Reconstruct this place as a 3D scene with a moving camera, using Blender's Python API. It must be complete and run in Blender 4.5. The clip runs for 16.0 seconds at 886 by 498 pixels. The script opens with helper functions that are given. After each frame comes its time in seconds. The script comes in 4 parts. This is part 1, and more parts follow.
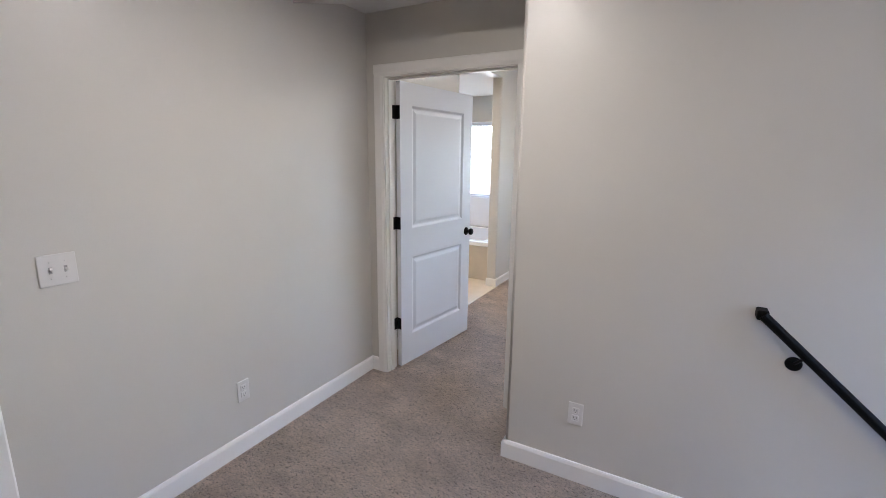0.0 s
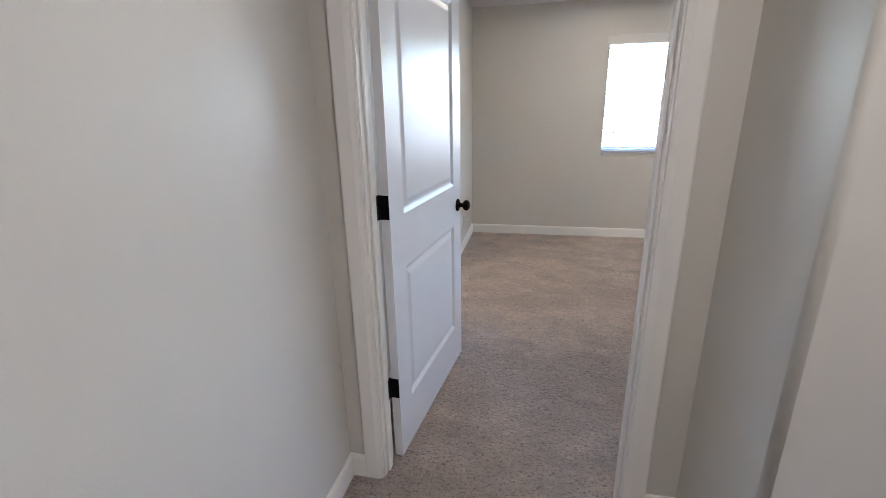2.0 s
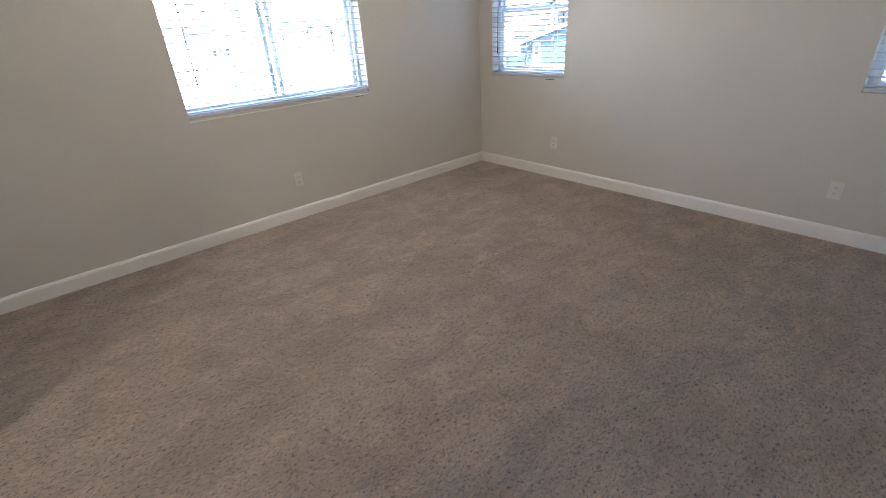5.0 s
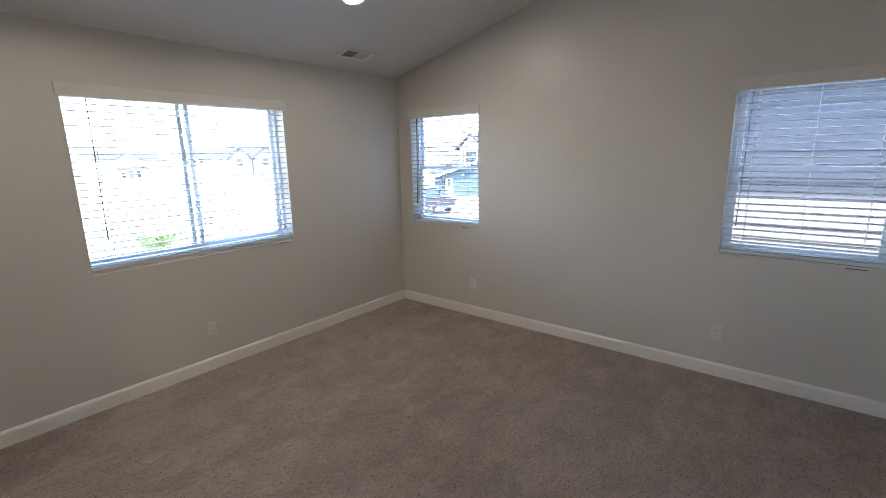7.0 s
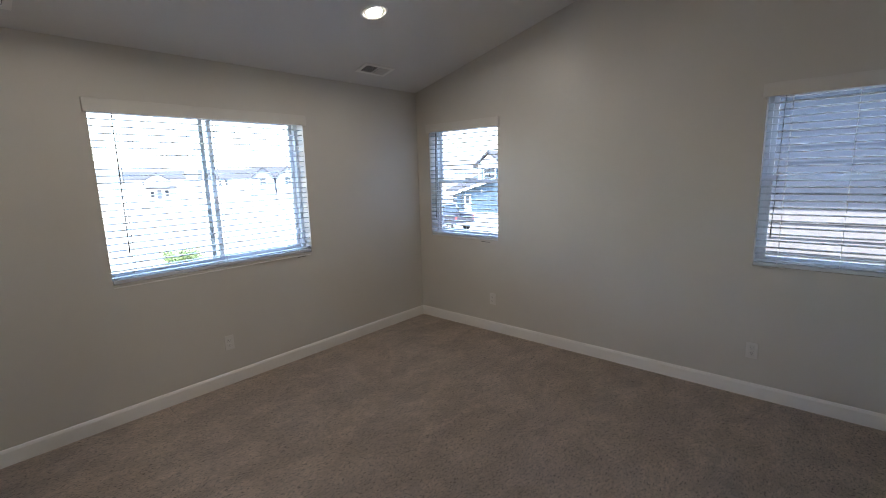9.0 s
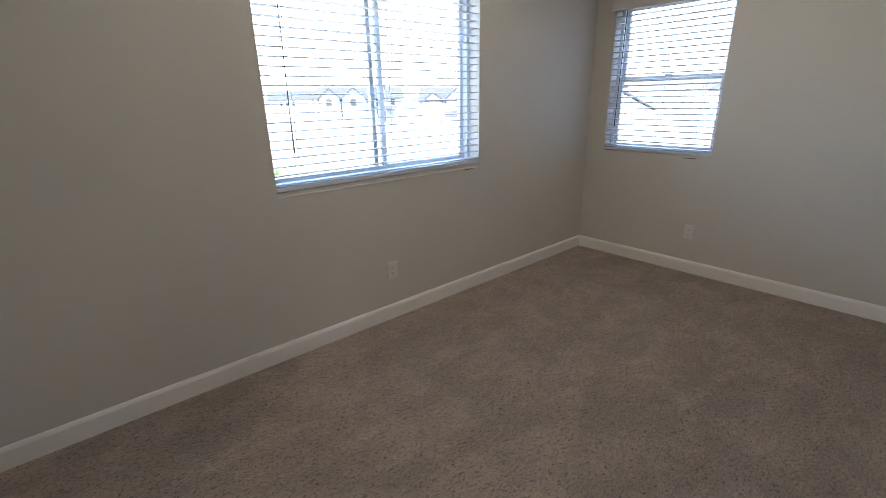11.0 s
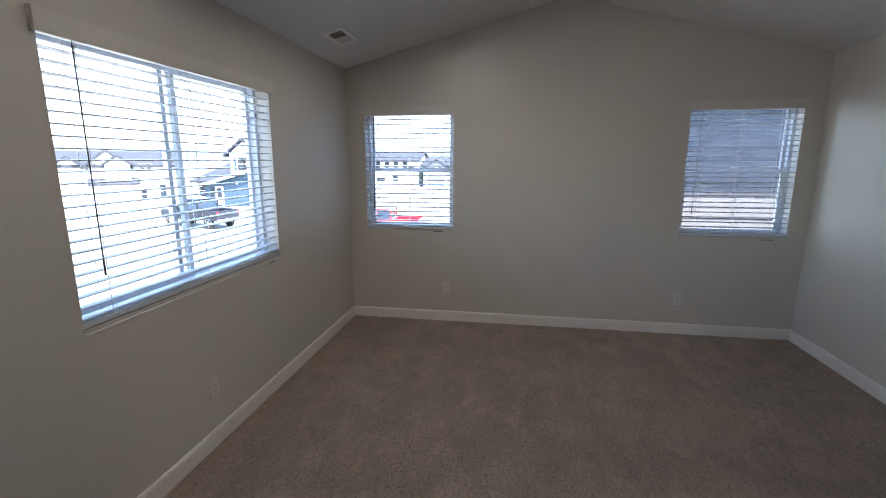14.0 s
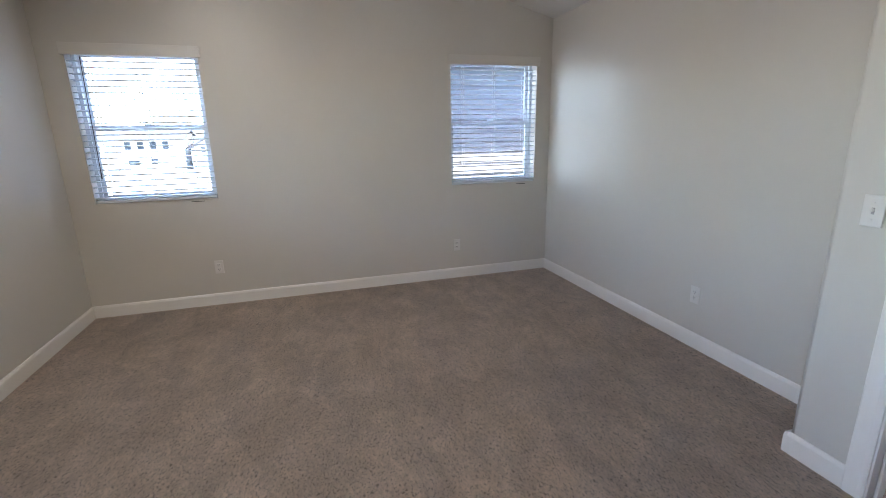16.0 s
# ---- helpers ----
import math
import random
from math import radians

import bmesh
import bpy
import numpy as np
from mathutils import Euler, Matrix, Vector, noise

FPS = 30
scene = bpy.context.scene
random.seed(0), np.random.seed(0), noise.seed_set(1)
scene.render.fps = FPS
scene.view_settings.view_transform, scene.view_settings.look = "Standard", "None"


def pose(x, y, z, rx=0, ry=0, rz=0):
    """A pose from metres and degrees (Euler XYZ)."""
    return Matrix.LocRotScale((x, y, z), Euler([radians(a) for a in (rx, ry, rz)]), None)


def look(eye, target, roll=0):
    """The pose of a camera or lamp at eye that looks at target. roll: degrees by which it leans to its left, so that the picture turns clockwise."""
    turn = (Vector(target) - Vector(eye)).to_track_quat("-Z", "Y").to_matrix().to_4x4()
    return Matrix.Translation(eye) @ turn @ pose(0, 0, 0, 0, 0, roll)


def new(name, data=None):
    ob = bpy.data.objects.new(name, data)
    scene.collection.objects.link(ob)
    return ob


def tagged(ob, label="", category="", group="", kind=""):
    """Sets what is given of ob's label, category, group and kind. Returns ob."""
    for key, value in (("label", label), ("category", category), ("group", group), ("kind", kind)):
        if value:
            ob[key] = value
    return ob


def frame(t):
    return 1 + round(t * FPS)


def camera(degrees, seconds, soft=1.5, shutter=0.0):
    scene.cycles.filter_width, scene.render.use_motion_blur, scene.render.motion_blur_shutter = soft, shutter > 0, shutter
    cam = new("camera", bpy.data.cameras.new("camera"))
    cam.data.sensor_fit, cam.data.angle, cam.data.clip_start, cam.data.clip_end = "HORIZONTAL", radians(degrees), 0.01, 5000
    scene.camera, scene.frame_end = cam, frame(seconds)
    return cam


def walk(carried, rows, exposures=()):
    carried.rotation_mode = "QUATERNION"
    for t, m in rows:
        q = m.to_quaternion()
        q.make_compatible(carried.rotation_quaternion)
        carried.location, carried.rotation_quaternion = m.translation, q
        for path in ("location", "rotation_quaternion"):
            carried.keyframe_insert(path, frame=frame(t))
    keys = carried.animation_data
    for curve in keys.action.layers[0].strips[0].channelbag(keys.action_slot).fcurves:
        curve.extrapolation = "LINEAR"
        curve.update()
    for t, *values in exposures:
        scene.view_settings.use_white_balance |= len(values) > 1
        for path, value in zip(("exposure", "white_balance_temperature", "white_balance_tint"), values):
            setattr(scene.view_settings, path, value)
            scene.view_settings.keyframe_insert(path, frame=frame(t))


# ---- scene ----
cam = camera(89.6, 16.0, soft=0.85)

PATH = [
    (0, (0.019, 0.083, 1.575), (-0.93, 1.795, 1.164), 0.7),
    (0.5, (-0.263, 0.26, 1.459), (-1.216, 1.94, 0.938), 0.3),
    (1, (-0.652, 0.441, 1.44), (-1.646, 2.082, 0.877), -1.3),
    (1.5, (-0.957, 0.766, 1.419), (-1.634, 2.556, 0.838), -3.0),
    (2, (-1.252, 1.174, 1.438), (-1.642, 3.04, 0.835), -1.1),
    (2.5, (-1.42, 1.628, 1.446), (-1.199, 3.514, 0.818), -0.8),
    (3, (-1.431, 2.08, 1.446), (-1.014, 3.923, 0.791), -4.0),
    (3.5, (-1.435, 2.419, 1.449), (-0.695, 4.103, 0.665), -4.9),
    (4, (-1.33, 2.667, 1.426), (-0.461, 4.23, 0.531), -5.5),
    (4.2, (-1.311, 2.709, 1.404), (-0.392, 4.219, 0.467), -5.1),
    (6.3, (-1.302, 2.89, 1.565), (0.145, 4.105, 0.91), -1.3),
    (6.5, (-1.305, 2.884, 1.593), (0.174, 4.101, 1.017), -1.1),
    (7, (-1.31, 2.864, 1.641), (0.212, 4.092, 1.224), -1.1),
    (7.5, (-1.311, 2.857, 1.675), (0.233, 4.091, 1.372), -1.3),
    (8, (-1.31, 2.854, 1.685), (0.245, 4.092, 1.459), -1.4),
    (8.5, (-1.287, 2.844, 1.684), (0.265, 4.089, 1.488), -1.5),
    (9, (-1.266, 2.906, 1.601), (0.215, 4.206, 1.261), -1.6),
    (9.5, (-1.246, 3.026, 1.487), (0.045, 4.453, 0.943), -2.0),
    (10, (-1.303, 3.41, 1.408), (-0.065, 4.859, 0.803), -1.3),
    (10.2, (-1.309, 3.547, 1.383), (-0.11, 5.025, 0.766), -0.9),
    (12.3, (-1.801, 4.788, 1.461), (-0.29, 5.94, 0.838), -1.2),
    (12.5, (-1.87, 4.816, 1.51), (-0.296, 5.899, 0.918), -1.0),
    (13, (-1.924, 4.784, 1.57), (-0.213, 5.69, 1.071), 0.3),
    (13.5, (-1.95, 4.768, 1.59), (-0.097, 5.392, 1.171), 0.4),
    (14, (-1.955, 4.717, 1.589), (-0.02, 5.038, 1.2), -0.0),
    (14.5, (-1.942, 4.718, 1.615), (0.016, 4.736, 1.207), -0.3),
    (15, (-1.945, 4.661, 1.597), (-0.004, 4.427, 1.175), -0.7),
    (15.5, (-1.939, 4.674, 1.565), (-0.036, 4.25, 1.121), -0.7),
    (16, (-1.789, 4.598, 1.395), (0.068, 4.044, 0.9), -1.2),
]
EXPOSURES = [(0.0, 5.25, 5960, 14.2), (1.0, 5.13, 5810, 14.2), (1.5, 5.17, 5810, 14.2), (2.5, 5.28, 6040, 14.8), (3.0, 5.36, 5940, 14.8), (3.5, 5.1, 5930, 14.6), (4.0, 5.0, 6130, 13.8), (6.5, 4.65, 6280, 13.8), (8.5, 4.15, 6150, 13.8), (9.5, 4.15, 6300, 13.8), (10.0, 4.5, 6300, 13.8), (12.5, 3.86, 6200, 13.8), (14.5, 3.95, 6100, 14.2), (15.0, 4.02, 6150, 15.0), (15.5, 4.44, 6200, 14.4), (16.0, 4.8, 6200, 14.6)]
walk(cam, [(t, look(eye, target, roll)) for t, eye, target, roll in PATH], EXPOSURES)

# ---- world, sun, exposure ----
SUN_EL, SUN_AZ = radians(58), radians(215)      # height; compass turn from +y, clockwise
world = bpy.data.worlds.new("sky")
scene.world = world
world.use_nodes = True
wn = world.node_tree.nodes
sky = wn.new("ShaderNodeTexSky")
sky.sky_type, sky.sun_disc, sky.sun_elevation, sky.sun_rotation = "NISHITA", False, SUN_EL, SUN_AZ
sky.dust_density = 1.6
wn["Background"].inputs["Strength"].default_value = 0.13
world.node_tree.links.new(sky.outputs["Color"], wn["Background"].inputs["Color"])

sun_data = bpy.data.lights.new("sun", "SUN")
sun_data.energy, sun_data.angle, sun_data.color = 2.4, radians(0.55), (1.0, 0.95, 0.88)
sun = new("sun", sun_data)
sd = Vector((math.sin(SUN_AZ) * math.cos(SUN_EL), math.cos(SUN_AZ) * math.cos(SUN_EL), math.sin(SUN_EL)))
sun.matrix_world = look(sd * 60, (0, 0, 0))

# ---- plan, in metres ----
XE, XW = 2.300, -1.974          # bedroom, east and west
YN, YS = 6.364, 2.25            # bedroom, north and south
EAVE, RIDGE, YR = 2.435, 2.965, 4.311
SLOPE = (RIDGE - EAVE) / (YN - YR)
XL = -1.945                     # left wall of the hall
YD0, YD1 = 2.556, 2.664          # door wall, hall side and room side
JL, JR, JH = -1.799, -0.895, 2.064   # jamb faces of the doorway, head
RX0, RX1 = -0.712, -0.593         # return wall beside the doorway
YST = 2.105                     # wall along the stairs
HALL = 2.46                     # hall ceiling
BATH = 2.435                    # bathroom ceiling
TH = 0.17                       # outer walls
GROUND = -3.05


# ---- materials ----
def mat(name):
    m = bpy.data.materials.new(name)
    m.use_nodes = True
    return m, m.node_tree.nodes, m.node_tree.links, m.node_tree.nodes["Principled BSDF"]


def plain(name, color, rough=0.5, metal=0.0, vary=0.06, scale=8.0, bump=0.0, bump_scale=300.0, spec=0.5, coat=0.0, rv=0.05):
    """Paint or moulded stuff: a base colour with soft variation at two sizes and fine relief."""
    m, n, l, b = mat(name)
    tc = n.new("ShaderNodeTexCoord")
    big = n.new("ShaderNodeTexNoise")
    big.inputs["Scale"].default_value, big.inputs["Detail"].default_value = scale, 4
    fine = n.new("ShaderNodeTexNoise")
    fine.inputs["Scale"].default_value, fine.inputs["Detail"].default_value = bump_scale, 3
    l.new(tc.outputs["Object"], big.inputs["Vector"])
    l.new(tc.outputs["Object"], fine.inputs["Vector"])
    ramp = n.new("ShaderNodeMapRange")
    ramp.inputs["From Min"].default_value, ramp.inputs["From Max"].default_value = 0.3, 0.7
    ramp.inputs["To Min"].default_value, ramp.inputs["To Max"].default_value = 1 - vary, 1 + vary
    l.new(big.outputs["Fac"], ramp.inputs["Value"])
    mul = n.new("ShaderNodeVectorMath")
    mul.operation = "SCALE"
    mul.inputs[0].default_value = color
    l.new(ramp.outputs["Result"], mul.inputs["Scale"])
    l.new(mul.outputs["Vector"], b.inputs["Base Color"])
    rr = n.new("ShaderNodeMapRange")
    rr.inputs["To Min"].default_value, rr.inputs["To Max"].default_value = max(rough - rv, 0.02), min(rough + rv, 1)
    l.new(big.outputs["Fac"], rr.inputs["Value"])
    l.new(rr.outputs["Result"], b.inputs["Roughness"])
    b.inputs["Metallic"].default_value = metal
    b.inputs["Specular IOR Level"].default_value = spec
    b.inputs["Coat Weight"].default_value = coat
    if bump:
        bp = n.new("ShaderNodeBump")
        bp.inputs["Strength"].default_value, bp.inputs["Distance"].default_value = bump, 0.002
        l.new(fine.outputs["Fac"], bp.inputs["Height"])
        l.new(bp.outputs["Normal"], b.inputs["Normal"])
    return m


def carpet_material():
    """Cut-pile carpet: taupe yarn, the shade in the pits between tufts put into its colour, and the short strokes that
    a vacuum and feet leave.
    """
    m, n, l, b = mat("carpet")
    tc = n.new("ShaderNodeTexCoord")

    def noise_at(scale, detail, rough, stretch=None, turn=0, bend=0.0):
        t = n.new("ShaderNodeTexNoise")
        t.inputs["Scale"].default_value, t.inputs["Detail"].default_value, t.inputs["Roughness"].default_value = scale, detail, rough
        t.inputs["Distortion"].default_value = bend
        if stretch:
            mp = n.new("ShaderNodeMapping")
            mp.inputs["Rotation"].default_value = (0, 0, radians(turn))
            mp.inputs["Scale"].default_value = stretch
            l.new(tc.outputs["Object"], mp.inputs["Vector"])
            l.new(mp.outputs["Vector"], t.inputs["Vector"])
        else:
            l.new(tc.outputs["Object"], t.inputs["Vector"])
        return t.outputs["Fac"]

    def ranged(sock, a, b_, c, d):
        r = n.new("ShaderNodeMapRange")
        for key, v in (("From Min", a), ("From Max", b_), ("To Min", c), ("To Max", d)):
            r.inputs[key].default_value = v
        l.new(sock, r.inputs["Value"])
        return r.outputs["Result"]

    def math_of(op, p, q):
        k = n.new("ShaderNodeMath")
        k.operation = op
        for i, v in enumerate((p, q)):
            if isinstance(v, float):
                k.inputs[i].default_value = v
            else:
                l.new(v, k.inputs[i])
        return k.outputs["Value"]

    strokes = ranged(noise_at(1.0, 3, 0.5, (2.2, 4.4, 1), 62, 0.9), 0.38, 0.62, 0.90, 1.09)
    prints = ranged(noise_at(4.2, 5, 0.66, None, 0, 0.6), 0.36, 0.64, 0.91, 1.08)
    streaks = ranged(noise_at(13, 3, 0.6, (1, 2.4, 1), 58, 0.5), 0.36, 0.64, 0.93, 1.06)
    clumps = noise_at(42, 5, 0.72, (1, 1.8, 1), 20, 0.9)
    tuft = noise_at(64, 4, 0.72, (1, 1.6, 1), 35, 0.8)
    # darker where the pile's relief is low: shade between tufts, as colour
    pile_shade = math_of("MULTIPLY", ranged(clumps, 0.34, 0.62, 0.80, 1.09), ranged(tuft, 0.36, 0.47, 0.34, 1.06))
    tone = math_of("MULTIPLY", math_of("MULTIPLY", strokes, math_of("MULTIPLY", prints, streaks)), pile_shade)
    sc = n.new("ShaderNodeVectorMath")
    sc.operation = "SCALE"
    sc.inputs[0].default_value = (0.635, 0.51, 0.42)
    l.new(tone, sc.inputs["Scale"])
    l.new(sc.outputs["Vector"], b.inputs["Base Color"])
    b.inputs["Roughness"].default_value = 0.95
    b.inputs["Specular IOR Level"].default_value = 0.1
    b.inputs["Sheen Weight"].default_value = 0.2
    b.inputs["Sheen Roughness"].default_value = 0.6
    hgt = math_of("ADD", math_of("MULTIPLY", clumps, 1.6), math_of("MULTIPLY", tuft, 1.4))
    bp = n.new("ShaderNodeBump")
    bp.inputs["Strength"].default_value, bp.inputs["Distance"].default_value = 1.0, 0.022
    l.new(hgt, bp.inputs["Height"])
    l.new(bp.outputs["Normal"], b.inputs["Normal"])
    return m


def glowing(name, color, strength):
    m, n, l, b = mat(name)
    b.inputs["Base Color"].default_value = (0.9, 0.9, 0.88, 1)
    b.inputs["Emission Color"].default_value = (*color, 1)
    b.inputs["Emission Strength"].default_value = strength
    return m


def glass_material():
    m, n, l, b = mat("window_glass")
    b.inputs["Base Color"].default_value = (0.88, 0.92, 0.92, 1)
    b.inputs["Roughness"].default_value = 0.0
    b.inputs["IOR"].default_value = 1.05
    b.inputs["Transmission Weight"].default_value = 1.0
    return m


M_WALL = plain("wall_paint", (0.605, 0.58, 0.532), 0.37, vary=0.018, scale=1.7, bump=0.14, bump_scale=190, spec=0.55)
M_CEIL = plain("ceiling_paint", (0.70, 0.69, 0.67), 0.85, vary=0.02, scale=1.4, bump=0.3, bump_scale=120, spec=0.2)
M_TRIM = plain("trim_paint", (0.82, 0.80, 0.765), 0.34, vary=0.02, scale=3, rv=0.02)
M_DOOR = plain("door_paint", (0.74, 0.752, 0.785), 0.30, vary=0.01, scale=1.5, rv=0.01)
M_BLACK = plain("black_metal", (0.003, 0.0028, 0.0028), 0.55, metal=0.0, spec=0.12, vary=0.2, scale=40, bump=0.05)
M_VINYL = plain("white_vinyl", (0.76, 0.79, 0.82), 0.35, vary=0.015, scale=12)
M_BLIND = plain("blind_white", (0.62, 0.66, 0.69), 0.40, vary=0.02, scale=20, bump=0.05, bump_scale=200)
M_VALANCE = plain("valance_white", (0.66, 0.635, 0.595), 0.42, vary=0.02, scale=10)
M_CORD = plain("cord_white", (0.75, 0.75, 0.72), 0.8, vary=0.05, scale=60)
M_WAND = plain("wand_grey", (0.07, 0.07, 0.07), 0.25, vary=0.05, scale=30)
M_PLATE = plain("plate_plastic", (0.70, 0.68, 0.65), 0.3, vary=0.01, scale=20)
M_GREY = plain("shaded_plastic", (0.36, 0.35, 0.34), 0.5)
M_SLOT = plain("slot_dark", (0.03, 0.03, 0.03), 0.6)
M_GLASS = glass_material()
M_LENS = glowing("lamp_lens", (1.0, 0.90, 0.74), 20.0)
M_LENS_HALL = glowing("hall_lamp_lens", (1.0, 0.90, 0.78), 17.5)
M_LENS_BATH = glowing("bath_lamp_lens", (1.0, 0.82, 0.60), 34.0)
M_CARPET = carpet_material()
M_TILE = plain("tile_beige", (0.62, 0.54, 0.43), 0.35, vary=0.06, scale=6)
M_TUB = plain("tub_acrylic", (0.86, 0.86, 0.85), 0.15, vary=0.01, scale=3, coat=0.4)


# ---- mesh helpers ----
def box(bm, x0, y0, z0, x1, y1, z1, bevel=0.0, seg=1):
    """One block in bm, with its edges broken by bevel."""
    v = [bm.verts.new(p) for p in ((x0, y0, z0), (x1, y0, z0), (x1, y1, z0), (x0, y1, z0), (x0, y0, z1), (x1, y0, z1), (x1, y1, z1), (x0, y1, z1))]
    f = [bm.faces.new([v[i] for i in q]) for q in ((3, 2, 1, 0), (4, 5, 6, 7), (0, 1, 5, 4), (1, 2, 6, 5), (2, 3, 7, 6), (3, 0, 4, 7))]
    if bevel:
        bmesh.ops.bevel(bm, geom=list({e for q in f for e in q.edges}), offset=bevel, segments=seg, affect="EDGES", profile=0.5)
    return bm


def boxes(*some, bevel=0.0, seg=1):
    bm = bmesh.new()
    for q in some:
        box(bm, *q, bevel=bevel, seg=seg)
    return bm


def extrude(outline, p0, p1, up, side):
    """A bar from p0 to p1 with the outline (a, b): a along side, b along up."""
    bm = bmesh.new()
    p0, p1, up, side = Vector(p0), Vector(p1), Vector(up), Vector(side)
    rings = [[bm.verts.new(p + side * a + up * b) for a, b in outline] for p in (p0, p1)]
    k = len(outline)
    for i in range(k):
        bm.faces.new((rings[0][i], rings[0][(i + 1) % k], rings[1][(i + 1) % k], rings[1][i]))
    bm.faces.new(rings[0][::-1])
    bm.faces.new(rings[1])
    bmesh.ops.recalc_face_normals(bm, faces=bm.faces)
    return bm


def lathe(profile, seg=24):
    """A turned shape about z from (radius, height) pairs."""
    bm = bmesh.new()
    rings = []
    for r, z in profile:
        if r < 1e-6:
            rings.append([bm.verts.new((0, 0, z))])
        else:
            rings.append([bm.verts.new((r * math.cos(2 * math.pi * i / seg), r * math.sin(2 * math.pi * i / seg), z)) for i in range(seg)])
    for a, b in zip(rings, rings[1:]):
        for i in range(seg):
            j = (i + 1) % seg
            q = [a[i % len(a)], a[j % len(a)], b[j % len(b)], b[i % len(b)]]
            q = list(dict.fromkeys(q))
            if len(q) > 2:
                bm.faces.new(q)
    bmesh.ops.recalc_face_normals(bm, faces=bm.faces)
    for f in bm.faces:
        f.smooth = True
    return bm


def placed(bm, m):
    bmesh.ops.transform(bm, matrix=m, verts=bm.verts)
    return bm


def mesh_of(name, bm, material, smooth=None):
    me = bpy.data.meshes.new(name)
    bm.to_mesh(me)
    bm.free()
    me.materials.append(material)
    return me


def part(name, bm, material, parent=None, label=""):
    """Links bm as one mesh object under parent."""
    ob = new(name, mesh_of(name, bm, material))
    ob.parent = parent
    return tagged(ob, label)


def again(ob, name, parent, loc):
    """The same mesh once more, under parent."""
    o = new(name, ob.data)
    o.parent, o.location = parent, loc
    return o


def thing(name, m, label, category, group="", kind=""):
    ob = new(name)
    ob.matrix_world = m
    ob.empty_display_size = 0.1
    return tagged(ob, label, category, group, kind)


def structure(name, bm, material, label=""):
    return tagged(part(name, bm, material), label, "", "", "structure")


# ---- structure: bedroom ----
N_WIN = (-0.563, 0.908)                     # along x
E_WINS = ((5.322, 6.19), (2.404, 3.277))     # along y
SILL, HEAD = 0.938, 2.083             # north window
E_SILL, E_HEAD = 0.926, 2.071         # east windows
B_WIN = (-3.85, -2.56)


def gable(x0, x1, y0, y1, z0, holes=()):
    """A wall along y, from x0 to x1, that follows the vault's slopes, with holes (y0, y1, z0, z1)."""
    bm = bmesh.new()
    cuts = sorted(c for c in {y0, y1, YR, *(c for h in holes for c in h[:2])} if y0 <= c <= y1)
    top = lambda y: EAVE + SLOPE * min(YN - y, y - YS) + 0.05
    for a, b in zip(cuts, cuts[1:]):
        spans = [(z0, None)]
        for h in holes:
            if h[0] <= a and b <= h[1]:
                spans = [(z0, h[2]), (h[3], None)]
        for lo, hi in spans:
            za, zb = (top(a), top(b)) if hi is None else (hi, hi)
            if hi is not None and hi - lo < 1e-4:
                continue
            v = [bm.verts.new(p) for p in ((x0, a, lo), (x1, a, lo), (x1, b, lo), (x0, b, lo), (x0, a, za), (x1, a, za), (x1, b, zb), (x0, b, zb))]
            for q in ((3, 2, 1, 0), (4, 5, 6, 7), (0, 1, 5, 4), (1, 2, 6, 5), (2, 3, 7, 6), (3, 0, 4, 7)):
                bm.faces.new([v[i] for i in q])
    return bm


structure("floor", boxes((-5.6, -3.0, -0.25, 0.25, YN, 0.0), (0.25, YST, -0.25, XE, YN, 0.0), (0.25, -3.0, -0.25, XE, 1.0, 0.0)), M_CARPET, "taupe cut-pile carpet with vacuum strokes")
structure("wall_north", boxes((-5.6, YN, -0.2, B_WIN[0], YN + TH, 2.6), (B_WIN[0], YN, -0.2, B_WIN[1], YN + TH, SILL), (B_WIN[0], YN, 2.07, B_WIN[1], YN + TH, 2.6),
                                (B_WIN[1], YN, -0.2, N_WIN[0], YN + TH, 2.6),
                                (N_WIN[0], YN, -0.2, N_WIN[1], YN + TH, SILL), (N_WIN[0], YN, HEAD, N_WIN[1], YN + TH, 2.6),
                                (N_WIN[1], YN, -0.2, XE + TH, YN + TH, 2.6)), M_WALL, "greige painted drywall")
structure("wall_east", gable(XE, XE + TH, YS - 0.06, YN, -0.2, [(a, b, E_SILL, E_HEAD) for a, b in E_WINS]), M_WALL, "greige painted drywall gable wall")
west = gable(XW - 0.12, XW, 5.008, YN, 0.0)
bmesh.ops.bevel(west, geom=[e for e in west.edges if abs(e.verts[0].co.z - e.verts[1].co.z) > 1 and e.verts[0].co.y < 5.01], offset=0.02, segments=5, affect="EDGES", profile=0.5)
structure("wall_west", west, M_WALL, "greige painted drywall")
structure("wall_west_south", gable(XW - 0.12, XW, YD1, 3.95, 0.0), M_WALL, "greige painted drywall")
structure("wall_west_header", gable(XW - 0.12, XW, 3.95, 5.008, BATH), M_WALL, "greige painted drywall above an opening")
structure("wall_south", boxes((RX1, YST, -0.2, XE, YS, 2.6)), M_WALL, "greige painted drywall")
structure("wall_door", boxes((XL, YD0, 0.0, JL - 0.02, YD1, 2.75), (JR + 0.02, YD0, 0.0, RX0, YD1, 2.75), (JL - 0.02, YD0, JH + 0.02, JR + 0.02, YD1, 2.75)), M_WALL, "greige painted drywall round a doorway")
